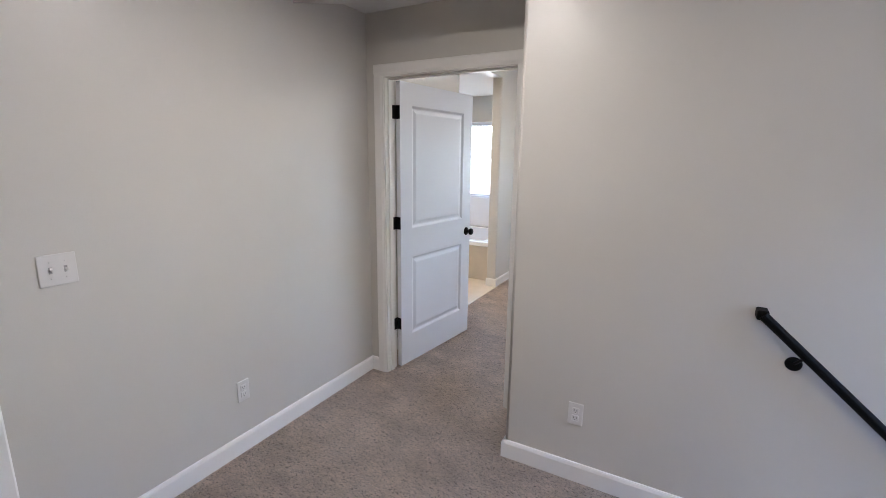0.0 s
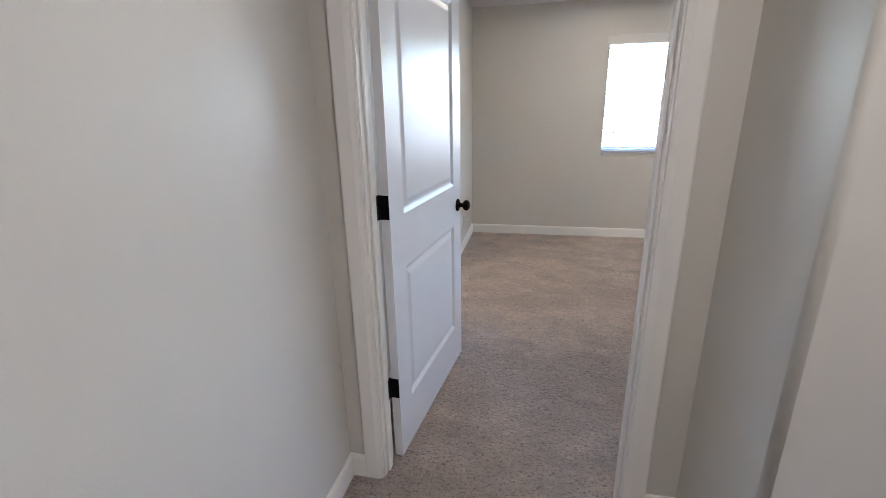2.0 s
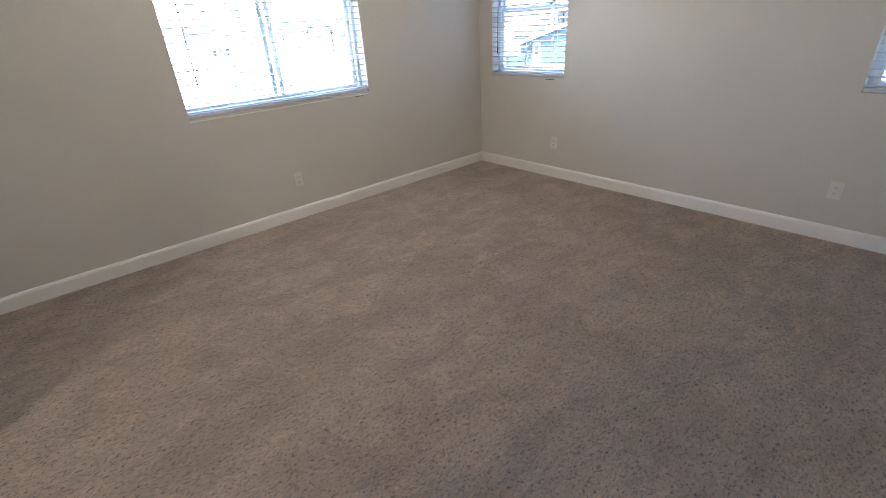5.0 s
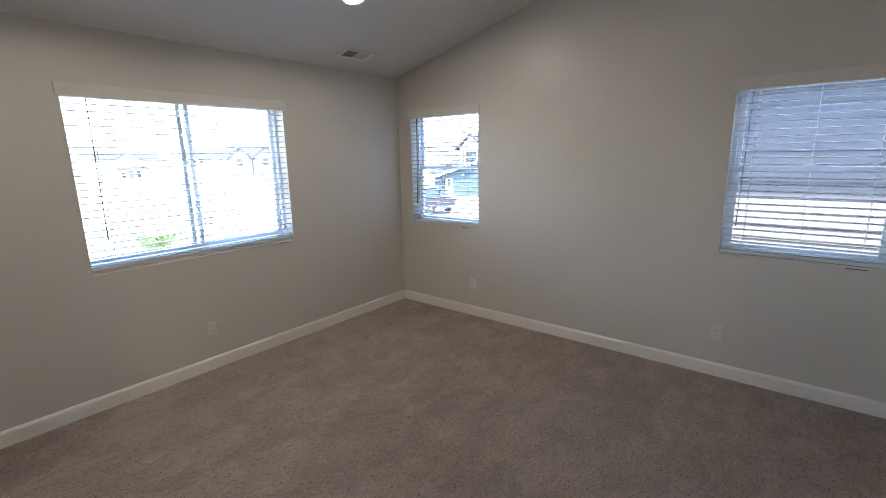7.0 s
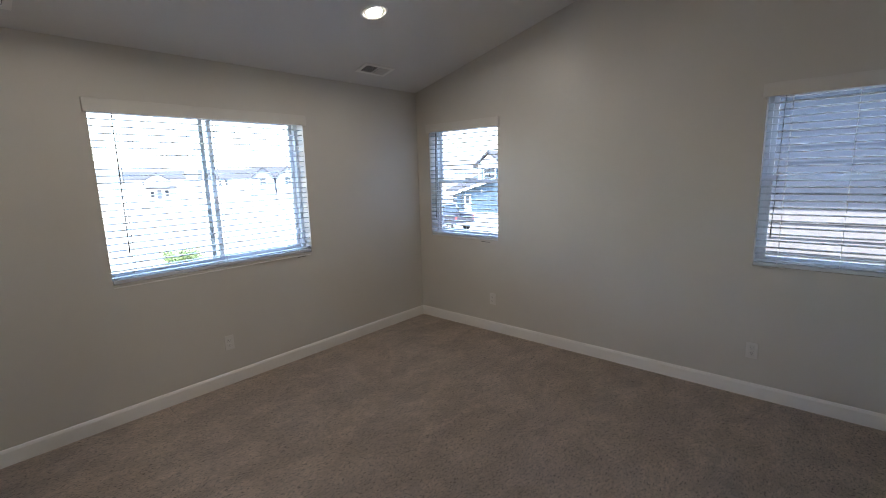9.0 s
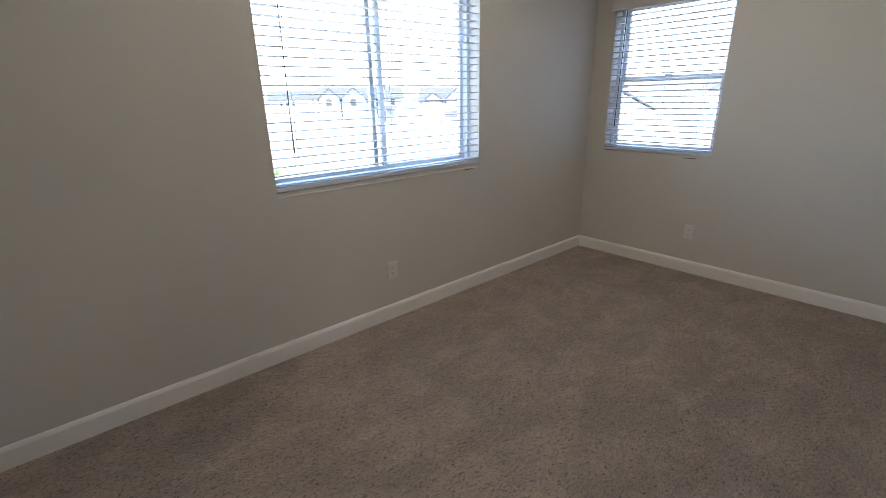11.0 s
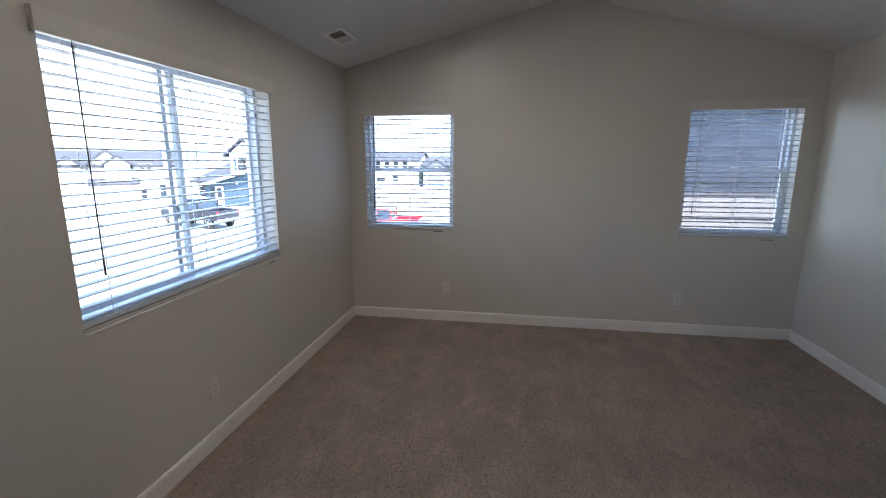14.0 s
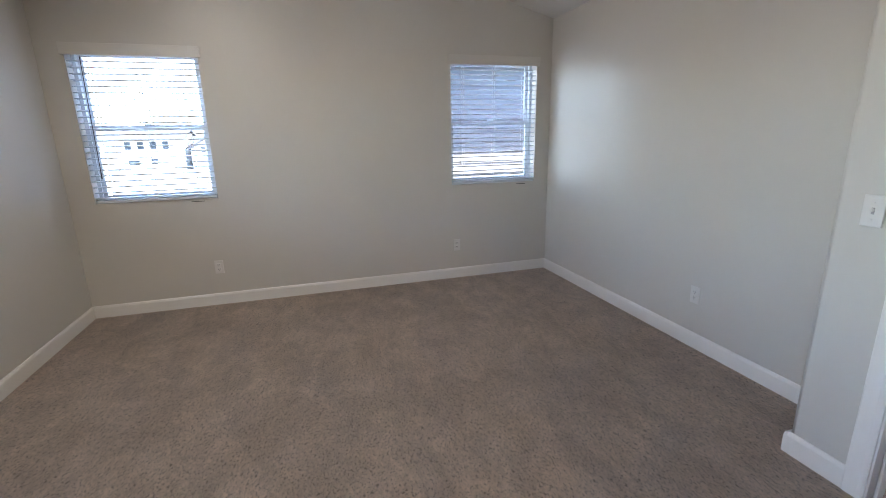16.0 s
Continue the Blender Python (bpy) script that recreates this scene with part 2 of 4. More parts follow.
# the return beside the doorway, with bullnose corners
ret = bmesh.new()
box(ret, RX0, YST, 0.0, RX1, YD1, 2.75)
bmesh.ops.bevel(ret, geom=[e for e in ret.edges if abs(e.verts[0].co.z - e.verts[1].co.z) > 1 and ((e.verts[0].co.x < RX0 + 0.01 and e.verts[0].co.y < YST + 0.01) or (e.verts[0].co.x > RX1 - 0.01 and e.verts[0].co.y > YD1 - 0.01))],
                offset=0.02, segments=5, affect="EDGES", profile=0.5)
for f in ret.faces:
    f.smooth = len(f.verts) == 4 and abs(f.normal.x) > 0.05 and abs(f.normal.y) > 0.05
structure("wall_return", ret, M_WALL, "greige drywall return with rounded corners")

cl = bmesh.new()
for ya, yb, za, zb in ((YN + 0.2, YR, EAVE - SLOPE * 0.2, RIDGE), (YR, YS - 0.3, RIDGE, EAVE - SLOPE * 0.3)):
    v = [cl.verts.new(p) for p in ((XW - 0.12, ya, za), (XE + 0.2, ya, za), (XE + 0.2, yb, zb), (XW - 0.12, yb, zb),
                                   (XW - 0.12, ya, za + 0.14), (XE + 0.2, ya, za + 0.14), (XE + 0.2, yb, zb + 0.14), (XW - 0.12, yb, zb + 0.14))]
    for q in ((0, 1, 2, 3), (7, 6, 5, 4), (0, 4, 5, 1), (1, 5, 6, 2), (2, 6, 7, 3), (3, 7, 4, 0)):
        cl.faces.new([v[i] for i in q])
bmesh.ops.recalc_face_normals(cl, faces=cl.faces)
structure("ceiling", cl, M_CEIL, "vaulted matt ceiling with a ridge")

# ---- structure: hall and stairs ----
structure("wall_hall_west", boxes((XL - 0.12, 0.472, 0.0, XL, YD1, 2.6), (XL - 0.12, -0.37, JH, XL, 0.472, 2.6), (XL - 0.12, -3.0, 0.0, XL, -0.37, 2.6)), M_WALL, "greige painted drywall")
structure("wall_hall_south", boxes((-5.6, -3.12, -0.2, XE + TH, -3.0, 2.6)), M_WALL)
structure("wall_hall_east", boxes((XE, -3.0, -3.0, XE + TH, 0.45, 2.6), (XE, 0.45, -3.0, XE + TH, 1.95, 0.3), (XE, 0.45, 2.25, XE + TH, 1.95, 2.6), (XE, 1.95, -3.0, XE + TH, YS - 0.06, 2.6)), M_WALL)
structure("wall_stair_low", boxes((0.25, YST, -3.0, XE, YS, -0.25)), M_WALL)
structure("wall_stair_south", boxes((0.7, 0.9, -3.0, XE, 1.0, 1.0)), M_WALL)
structure("ceiling_hall", boxes((-5.6, -3.0, HALL, XE + TH, YST, HALL + 0.1), (XL, YST, HALL, RX1, YD0, HALL + 0.1)), M_CEIL)
structure("wall_side_room", boxes((-5.6, -3.0, 0.0, -5.5, YN, 2.6), (-5.5, 0.9, 0.0, XL - 0.12, 1.0, 2.6)), M_WALL)
stairs = bmesh.new()
for i in range(7):
    box(stairs, 0.25 + 0.27 * i, 1.0, -3.0, 0.25 + 0.27 * (i + 1) + 0.02, YST, -0.18 * (i + 1), bevel=0.012, seg=2)
structure("stairs", stairs, M_CARPET, "carpeted stairs going down")

# ---- structure: bathroom ----
structure("bath_floor", boxes((-5.5, YD1, 0.0, XW + 0.02, YN, 0.006)), M_TILE, "beige tile floor")
structure("bath_ceiling", boxes((-5.5, YD1 - 0.1, BATH, XW - 0.12, YN, BATH + 0.1)), M_CEIL)
structure("bath_wall_south", boxes((-5.5, YD1 - 0.1, 0.0, XL - 0.12, YD1, 2.6)), M_WALL)

# ---- baseboards ----
BBH, BBT = 0.10, 0.014
BB = [(0, 0), (BBT, 0), (BBT, BBH - 0.018), (BBT - 0.004, BBH - 0.006), (BBT - 0.008, BBH), (0, BBH)]


def baseboard(p0, p1, side):
    structure("baseboard", extrude(BB, (*p0, 0.0), (*p1, 0.0), (0, 0, 1), (*side, 0)), M_TRIM, "white painted wood baseboard")


CW = 0.072        # casing width
baseboard((XW, YN), (XE, YN), (0, -1))
baseboard((XE, YN - BBT), (XE, YS + BBT), (-1, 0))
baseboard((XE, YS), (RX1, YS), (0, 1))
baseboard((RX1, YS + BBT), (RX1, YD1 + BBT), (1, 0))
baseboard((RX1, YD1), (JR + CW + 0.006, YD1), (0, 1))
baseboard((XW, YN - BBT), (XW, 5.008 - BBT), (1, 0))
baseboard((XW, 3.95 + BBT), (XW, YD1 + BBT), (1, 0))
baseboard((XW, 5.008), (XW - 0.12, 5.008), (0, -1))
baseboard((XL, 0.472 + CW + 0.006), (XL, YD0 - BBT), (1, 0))
baseboard((XL, YD0), (JL - CW - 0.006, YD0), (0, -1))
baseboard((RX0, YD0), (JR + CW + 0.006, YD0), (0, -1))
baseboard((RX0, YD0 - BBT), (RX0, YST - BBT), (-1, 0))
baseboard((RX0, YST), (0.25, YST), (0, -1))

# ---- doorway: jamb, stop, casings ----
CAS = [(0, 0), (0.010, 0), (0.012, 0.010), (0.016, 0.022), (0.016, CW - 0.006), (0.013, CW), (0, CW)]   # (out of the wall, away from the opening)


def doorway(name, along, a0, a1, y0, y1, head, sides=(0, 1)):
    """Jamb with stop and moulded casings; along 'x' or 'y'; a0..a1 the opening, y0..y1 the wall."""
    d = thing(name, pose(0, 0, 0), "white painted door jamb with moulded casing", "door frame", kind="structure")
    def P(a, w, z):
        return (a, w, z) if along == "x" else (w, a, z)
    def D(a, w):
        return (a, w, 0) if along == "x" else (w, a, 0)
    j = bmesh.new()
    for a, b, z0, z1 in ((a0 - 0.019, a0, 0, head), (a1, a1 + 0.019, 0, head), (a0 - 0.019, a1 + 0.019, head, head + 0.019)):
        p, q = P(a, y0 + 0.0005, z0), P(b, y1 - 0.0005, z1)
        box(j, min(p[0], q[0]), min(p[1], q[1]), z0, max(p[0], q[0]), max(p[1], q[1]), z1)
    part("jamb", j, M_TRIM, d)
    s = bmesh.new()
    ys0, ys1 = y0 + 0.028, y1 - 0.040
    for a, b, z0, z1 in ((a0, a0 + 0.011, 0, head), (a1 - 0.011, a1, 0, head), (a0 + 0.011, a1 - 0.011, head - 0.011, head)):
        p, q = P(a, ys0, z0), P(b, ys1, z1)
        box(s, min(p[0], q[0]), min(p[1], q[1]), z0, max(p[0], q[0]), max(p[1], q[1]), z1, bevel=0.003)
    part("door_stop", s, M_TRIM, d)
    for w, out in [((y0, -1), (y1, 1))[i] for i in sides]:
        r = 0.006
        part("casing", extrude(CAS, P(a0 - r, w, 0), P(a0 - r, w, head + r), D(-1, 0), D(0, out)), M_TRIM, d)
        part("casing", extrude(CAS, P(a1 + r, w, 0), P(a1 + r, w, head + r), D(1, 0), D(0, out)), M_TRIM, d)
        part("casing_head", extrude(CAS, P(a0 - r - CW, w, head + r), P(a1 + r + CW, w, head + r), (0, 0, 1), D(0, out)), M_TRIM, d)
    return d


door_set = doorway("door_frame_1", "x", JL, JR, YD0, YD1, JH)
part("strike_plate", boxes((JR - 0.002, YD1 - 0.036, 0.925, JR + 0.002, YD1 - 0.004, 0.982), bevel=0.0008), M_BLACK, door_set, "black strike plate")
part("strike_hole", boxes((JR - 0.0035, YD1 - 0.026, 0.947, JR - 0.001, YD1 - 0.017, 0.961)), M_TRIM, door_set)
side_set = doorway("door_frame_2", "y", -0.37, 0.472, XL - 0.12, XL, JH, sides=(1,))

# ---- the bedroom door, standing open ----
LW, LT, LH = 0.908, 0.035, 2.045


def leaf_mesh():
    bm = bmesh.new()
    st, z = 0.125, (0.0, 0.225, 0.825, 1.04, 1.895, LH)
    y0, y1 = -0.003 - LT, -0.003
    box(bm, 0.003, y0, 0.0, 0.003 + st, y1, LH)
    box(bm, 0.003 + LW - st, y0, 0.0, 0.003 + LW, y1, LH)
    for a, b in ((z[0], z[1]), (z[2], z[3]), (z[4], z[5])):
        box(bm, 0.003 + st, y0, a, 0.003 + LW - st, y1, b)
    return bm


def panel_mesh(x0, x1, z0, z1):
    """A moulded panel, seen on both faces: a sunk ogee, then a raised field."""
    bm = bmesh.new()
    mid = -0.003 - LT / 2
    for s in (-1, 1):
        rings = []
        for inset, d in ((0.0, 0.0), (0.006, 0.0035), (0.016, 0.010), (0.024, 0.011), (0.034, 0.009), (0.048, 0.0045), (0.054, 0.0040)):
            y = mid + s * (LT / 2 - d)
            rings.append([bm.verts.new(p) for p in ((x0 + inset, y, z0 + inset), (x1 - inset, y, z0 + inset), (x1 - inset, y, z1 - inset), (x0 + inset, y, z1 - inset))])
        for a, b in zip(rings, rings[1:]):
            for i in range(4):
                bm.faces.new((a[i], a[(i + 1) % 4], b[(i + 1) % 4], b[i]))
        bm.faces.new(rings[-1])
    bmesh.ops.recalc_face_normals(bm, faces=bm.faces)
    for f in bm.faces:
        if (f.calc_center_median().y - mid) * f.normal.y < 0:
            f.normal_flip()
    return bm


door = thing("door_1", pose(JL + 0.004, YD1 + 0.005, 0.012, 0, 0, 83.2), "white two-panel interior door standing open, black hardware", "door", kind="structure")
part("leaf", leaf_mesh(), M_DOOR, door)
part("panel", panel_mesh(0.128, 0.003 + LW - 0.125, 0.225, 0.825), M_DOOR, door)
part("panel", panel_mesh(0.128, 0.003 + LW - 0.125, 1.04, 1.895), M_DOOR, door)
KNOB = [(0.0, 0.0), (0.033, 0.0), (0.034, 0.004), (0.030, 0.009), (0.016, 0.012), (0.012, 0.018), (0.012, 0.030), (0.018, 0.034), (0.026, 0.041), (0.0285, 0.050), (0.027, 0.058), (0.020, 0.065), (0.009, 0.068), (0.0, 0.0685)]
for s in (-1, 1):
    kb = part("door_knob", placed(lathe(KNOB, 28), pose(LW - 0.057, -0.003 - LT / 2 + s * LT / 2, 0.925, -90 * s)), M_BLACK, door, "round black door knob")
part("latch_plate", boxes((LW + 0.0025, -0.003 - LT / 2 - 0.0125, 0.896, LW + 0.0045, -0.003 - LT / 2 + 0.0125, 0.954), bevel=0.0006), M_BLACK, door, "black latch plate")
for z in (0.335, 1.088, 1.845):
    hb = bmesh.new()
    box(hb, 0.0008, -0.0365, z - 0.0445, 0.0032, -0.002, z + 0.0445, bevel=0.0006)
    knuckle = lathe([(0, -0.0445), (0.0062, -0.0445), (0.0062, 0.0445), (0, 0.0445)], 12)
    part("hinge_knuckle", placed(knuckle, pose(-0.0005, 0.003, z)), M_BLACK, door)
    part("hinge", hb, M_BLACK, door, "black butt hinge")
    part("hinge_leaf", boxes((JL - 0.001, YD1 - 0.036, z - 0.0325, JL + 0.0022, YD1 - 0.001, z + 0.0565), bevel=0.0006), M_BLACK, door_set, "black hinge leaf")


# ---- windows and blinds ----
def window(name, w, h, slider, m, label):
    """Vinyl window in local x (width), z (height), y outwards; the frame's face at y = 0."""
    d = thing(name, m, label, "window", kind="structure")
    t = 0.026
    part("window_frame", boxes((0, 0, 0, t, 0.07, h), (w - t, 0, 0, w, 0.07, h), (t, 0, 0, w - t, 0.07, t), (t, 0, h - t, w - t, 0.07, h)), M_VINYL, d)
    s = 0.028
    if slider:
        c = w * 0.504
        spans = ((t, c + 0.038, t, h - t, 0.012), (c - 0.038, w - t, t, h - t, 0.040))
    else:
        c = h * 0.5
        spans = ((t, w - t, c - 0.02, h - t, 0.040), (t, w - t, t, c + 0.02, 0.010))
    for x0, x1, z0, z1, y in spans:
        sash = part("sash", boxes((x0, y, z0, x0 + s, y + 0.026, z1), (x1 - s, y, z0, x1, y + 0.026, z1), (x0 + s, y, z0, x1 - s, y + 0.026, z0 + s), (x0 + s, y, z1 - s, x1 - s, y + 0.026, z1)), M_VINYL, d)
        pane = part("pane", boxes((x0 + s - 0.004, y + 0.011, z0 + s - 0.004, x1 - s + 0.004, y + 0.015, z1 - s + 0.004)), M_GLASS, sash)
        pane.visible_shadow = False
    if not slider:
        part("sash_lock", boxes((w / 2 - 0.03, -0.004, c + 0.018, w / 2 + 0.03, 0.012, c + 0.032), bevel=0.004, seg=2), M_VINYL, d)
    return d


def blind(w, h, m, label, cords, wand, half):
    """A faux-wood blind with open slats hung in an opening; half is half a slat's thickness; local x width, z up from the sill, y outwards from the wall's face."""
    d = thing("window_blind", m, label, "blind", "white slatted blinds at the windows")
    v = bmesh.new()
    box(v, -0.022, -0.026, 1.083, w + 0.022, -0.012, 1.165, bevel=0.003, seg=2)
    box(v, -0.022, -0.012, 1.083, -0.010, 0.0, 1.165)
    box(v, w + 0.010, -0.012, 1.083, w + 0.022, 0.0, 1.165)
    part("valance", v, M_VALANCE, d, "white moulded valance")
    part("headrail", boxes((0.004, 0.004, 1.095, w - 0.004, 0.055, 1.138), bevel=0.002), M_BLIND, d)
    first = None
    for i in range(24):
        z = 0.038 + i * 0.0438
        if first is None:
            sl = bmesh.new()
            n = 6
            rows = []
            for k in range(n + 1):
                u = k / n
                y = 0.006 + 0.050 * u
                zz = 0.0036 * math.sin(math.pi * u)
                rows.append([sl.verts.new((x, y, zz + o)) for o in (half, -half) for x in (0.005, w - 0.005)])
            for a, b in zip(rows, rows[1:]):
                sl.faces.new((a[0], a[1], b[1], b[0]))
                sl.faces.new((a[2], b[2], b[3], a[3]))
                sl.faces.new((a[0], b[0], b[2], a[2]))
                sl.faces.new((a[1], a[3], b[3], b[1]))
            sl.faces.new((rows[0][0], rows[0][2], rows[0][3], rows[0][1]))
            sl.faces.new((rows[-1][0], rows[-1][1], rows[-1][3], rows[-1][2]))
            bmesh.ops.recalc_face_normals(sl, faces=sl.faces)
            first = part("slat", sl, M_BLIND, d)
            first.location.z = z
            o = first
        else:
            o = again(first, "slat", d, (0, 0, z))
        o.rotation_euler.x = radians(random.uniform(-0.7, 0.7))
    part("bottom_rail", boxes((0.004, 0.005, 0.0015, w - 0.004, 0.056, 0.025), bevel=0.003, seg=2), M_BLIND, d)
    for x in cords:
        part("ladder_cord", boxes((x - 0.0011, 0.0035, 0.02, x + 0.0011, 0.0057, 1.10), (x - 0.0011, 0.0565, 0.02, x + 0.0011, 0.0585, 1.10)), M_CORD, d)
    wd = lathe([(0, -0.88), (0.0042, -0.88), (0.0040, -0.82), (0.0028, -0.81), (0.0028, -0.02), (0.0045, -0.01), (0.0015, 0.0), (0.0015, 0.03), (0, 0.03)], 8)
    part("tilt_wand", placed(wd, pose(wand, -0.004, 1.075, -0.6, 0.8)), M_WAND, d, "thin grey tilt wand")
    return d


def sill(w, m, beaded=True):
    """A thin painted ledge; under the wide window a caulk bead lies on the wall below it."""
    s = thing("window_sill", m, "thin painted window sill with a bead below" if beaded else "thin painted window sill", "sill", kind="structure")
    part("ledge", boxes((-0.004, -0.003, -0.008, w + 0.004, 0.10, 0.0), bevel=0.001), M_WALL, s)
    if beaded:
        part("bead", boxes((0.0, -0.005, -0.026, w - 0.02, 0.02, -0.018), bevel=0.0015, seg=2), M_TRIM, s)
    # thin dark strip below the ledge, near its right end
    part("dark_strip", boxes((w - 0.145, -0.0035, -0.034, w - 0.065, 0.0005, -0.0305) if beaded else (w - 0.20, -0.0025, -0.022, w - 0.10, 0.0005, -0.017), bevel=0.001), M_SLOT, s, "thin dark strip under the sill")


hw = HEAD - SILL
NW = N_WIN[1] - N_WIN[0]
window("window_1", NW + 0.035, hw, True, pose(N_WIN[0] - 0.035, YN + 0.098, SILL), "white vinyl sliding window")
blind(NW, hw, pose(N_WIN[0], YN, SILL), "wide white faux-wood blind with open slats", (0.14, NW / 2, NW - 0.14), 0.125, 0.0018)
sill(NW, pose(N_WIN[0], YN, SILL))
for i, (a, b) in enumerate(E_WINS):
    w = b - a
    window("window_%d" % (i + 2), w, hw, False, pose(XE + 0.098, b, E_SILL, 0, 0, -90), "white vinyl single-hung window")
    blind(w, hw, pose(XE, b, E_SILL, 0, 0, -90), "white faux-wood blind with open slats", (0.13, w / 2, w - 0.13), 0.095, 0.0032 if i == 0 else 0.0022)
    sill(w, pose(XE, b, E_SILL, 0, 0, -90), False)
window("window_4", B_WIN[1] - B_WIN[0], 2.07 - SILL, True, pose(B_WIN[0], YN + 0.098, SILL), "white vinyl bathroom window above the tub")


# ---- wall plates ----
def outlet(m):
    """A duplex receptacle with its cover; local x right, z up, y into the room negative."""
    d = thing("wall_outlet", m, "white plastic duplex wall outlet", "outlet", "wall outlets")
    part("cover_plate", boxes((-0.035, -0.006, -0.0575, 0.035, 0, 0.0575), bevel=0.003, seg=2), M_PLATE, d)
    for z in (-0.0195, 0.0195):
        r = part("receptacle", boxes((-0.0165, -0.0085, z - 0.0145, 0.0165, -0.005, z + 0.0145), bevel=0.003, seg=2), M_PLATE, d)
        # slots are raised dark blocks, their inner shade put into the colour
        for x, hh in ((-0.0065, 0.0045), (0.0065, 0.0035)):
            part("slot", boxes((x - 0.0013, -0.0092, z + 0.002 - hh, x + 0.0013, -0.008, z + 0.002 + hh)), M_SLOT, r)
        part("slot", boxes((-0.002, -0.0092, z - 0.0105, 0.002, -0.008, z - 0.0065)), M_SLOT, r)
    part("screw", placed(lathe([(0, 0), (0.0025, 0), (0.002, 0.001), (0, 0.0012)], 10), pose(0, -0.006, 0, 90)), M_PLATE, d)
    return d


def switch(m, gangs):
    d = thing("light_switch", m, "white plastic toggle light switch plate with %s" % ("two toggles" if gangs == 2 else "one toggle"), "switch")
    w = 0.035 + 0.023 * (gangs - 1)
    part("cover_plate", boxes((-w, -0.006, -0.0575, w, 0, 0.0575), bevel=0.003, seg=2), M_PLATE, d)
    for i in range(gangs):
        x = (i - (gangs - 1) / 2) * 0.046
        # raised grey block: the shade round the toggle is put into its colour
        part("toggle_slot", boxes((x - 0.0052, -0.0066, -0.012, x + 0.0052, -0.0055, 0.012)), M_GREY, d)
        t = part("toggle", placed(boxes((-0.0045, -0.015, -0.005, 0.0045, 0.0, 0.005), bevel=0.0015), pose(x, -0.004, 0, 28 if i else -28)), M_PLATE, d)
        for z in (-0.030, 0.030):
            part("screw", placed(lathe([(0, 0), (0.0025, 0), (0.002, 0.001), (0, 0.0012)], 10), pose(x, -0.006, z, 90)), M_PLATE, d)
    return d


outlet(pose(0.113, YN, 0.335))
outlet(pose(XE, 5.39, 0.335, 0, 0, -90))
outlet(pose(XE, 3.235, 0.335, 0, 0, -90))
outlet(pose(0.36, YS, 0.355, 0, 0, 180))
outlet(pose(-0.357, YST, 0.36))
outlet(pose(XW, 5.73, 0.30, 0, 0, 90))
outlet(pose(XL, 1.459, 0.345, 0, 0, 90))
switch(pose(XL, 0.768, 1.157, 0, 0, 90), 2)
switch(pose(-0.722, YD1, 1.10, 0, 0, 180), 1)

# ---- ceiling fittings ----
TILT = math.degrees(math.atan(SLOPE))


def on_slope(x, y):
    return pose(x, y, EAVE + SLOPE * (YN - y), -TILT)


def downlight(m, lens=None):
    d = thing("recessed_light", m, "round white recessed ceiling light, switched on", "ceiling light", "recessed ceiling lights")
    part("trim_ring", lathe([(0.066, 0.010), (0.070, -0.001), (0.078, -0.005), (0.090, -0.004), (0.093, 0.0), (0.093, 0.012)], 40), M_PLATE, d)
    part("lens", lathe([(0.0, -0.001), (0.045, -0.001), (0.068, 0.003), (0.068, 0.008), (0, 0.008)], 32), lens or M_LENS, d, "glowing warm white lens")
    return d


def vent(m):
    d = thing("ceiling_vent", m, "white metal ceiling air register with angled slats", "vent", "ceiling vents")
    part("frame_plate", boxes((-0.165, -0.082, -0.005, 0.165, -0.052, 0.001), (-0.165, 0.052, -0.005, 0.165, 0.082, 0.001), (-0.165, -0.052, -0.005, -0.128, 0.052, 0.001), (0.128, -0.052, -0.005, 0.165, 0.052, 0.001), (-0.006, -0.052, -0.005, 0.006, 0.052, 0.001)), M_TRIM, d)
    # the ceiling is uncut here; a dark sheet paints the shade behind the slats
    part("duct", boxes((-0.128, -0.052, -0.0012, 0.128, 0.052, -0.0004)), M_SLOT, d, "dark sheet painting the shade inside the duct")
    for s in (-1, 1):
        for k in range(7):
            x = s * (0.019 + k * 0.0165)
            part("slat", placed(boxes((-0.0006, -0.052, -0.0062, 0.0006, 0.052, 0.0062)), pose(x, 0, -0.0055, 0, -s * 50)), M_PLATE, d)
    return d


downlight(on_slope(0.915, 5.384))
downlight(on_slope(-0.60, 5.36))
vent(on_slope(1.50, 6.075))
vent(on_slope(-1.01, 6.10))
downlight(pose(-0.82, 1.27, HALL), M_LENS_HALL)
# added lamp, never in view: it brightens the hall's wall along the stairs
downlight(pose(0.7, 0.0, HALL), M_LENS_HALL)
downlight(pose(-2.95, 4.15, BATH), M_LENS_BATH)

# ---- stair handrail ----
rail = thing("handrail", pose(0.30, YST - 0.06, 1.005), "black metal wall handrail sloping down over the stairs", "handrail")
rd = Vector((1, 0, -0.90)).normalized()
RO = [(0.0165 * math.cos(a) * (0.95 if abs(math.sin(a)) > 0.7 else 1), 0.018 * math.sin(a)) for a in [2 * math.pi * i / 16 for i in range(16)]]
part("rail", extrude(RO, (0, 0, 0), tuple(rd * 2.65), tuple(Vector((0.90, 0, 1)).normalized()), (0, 1, 0)), M_BLACK, rail)
part("end_return", boxes((-0.019, 0.0, -0.022, 0.019, 0.06, 0.016), bevel=0.006, seg=2), M_BLACK, rail)
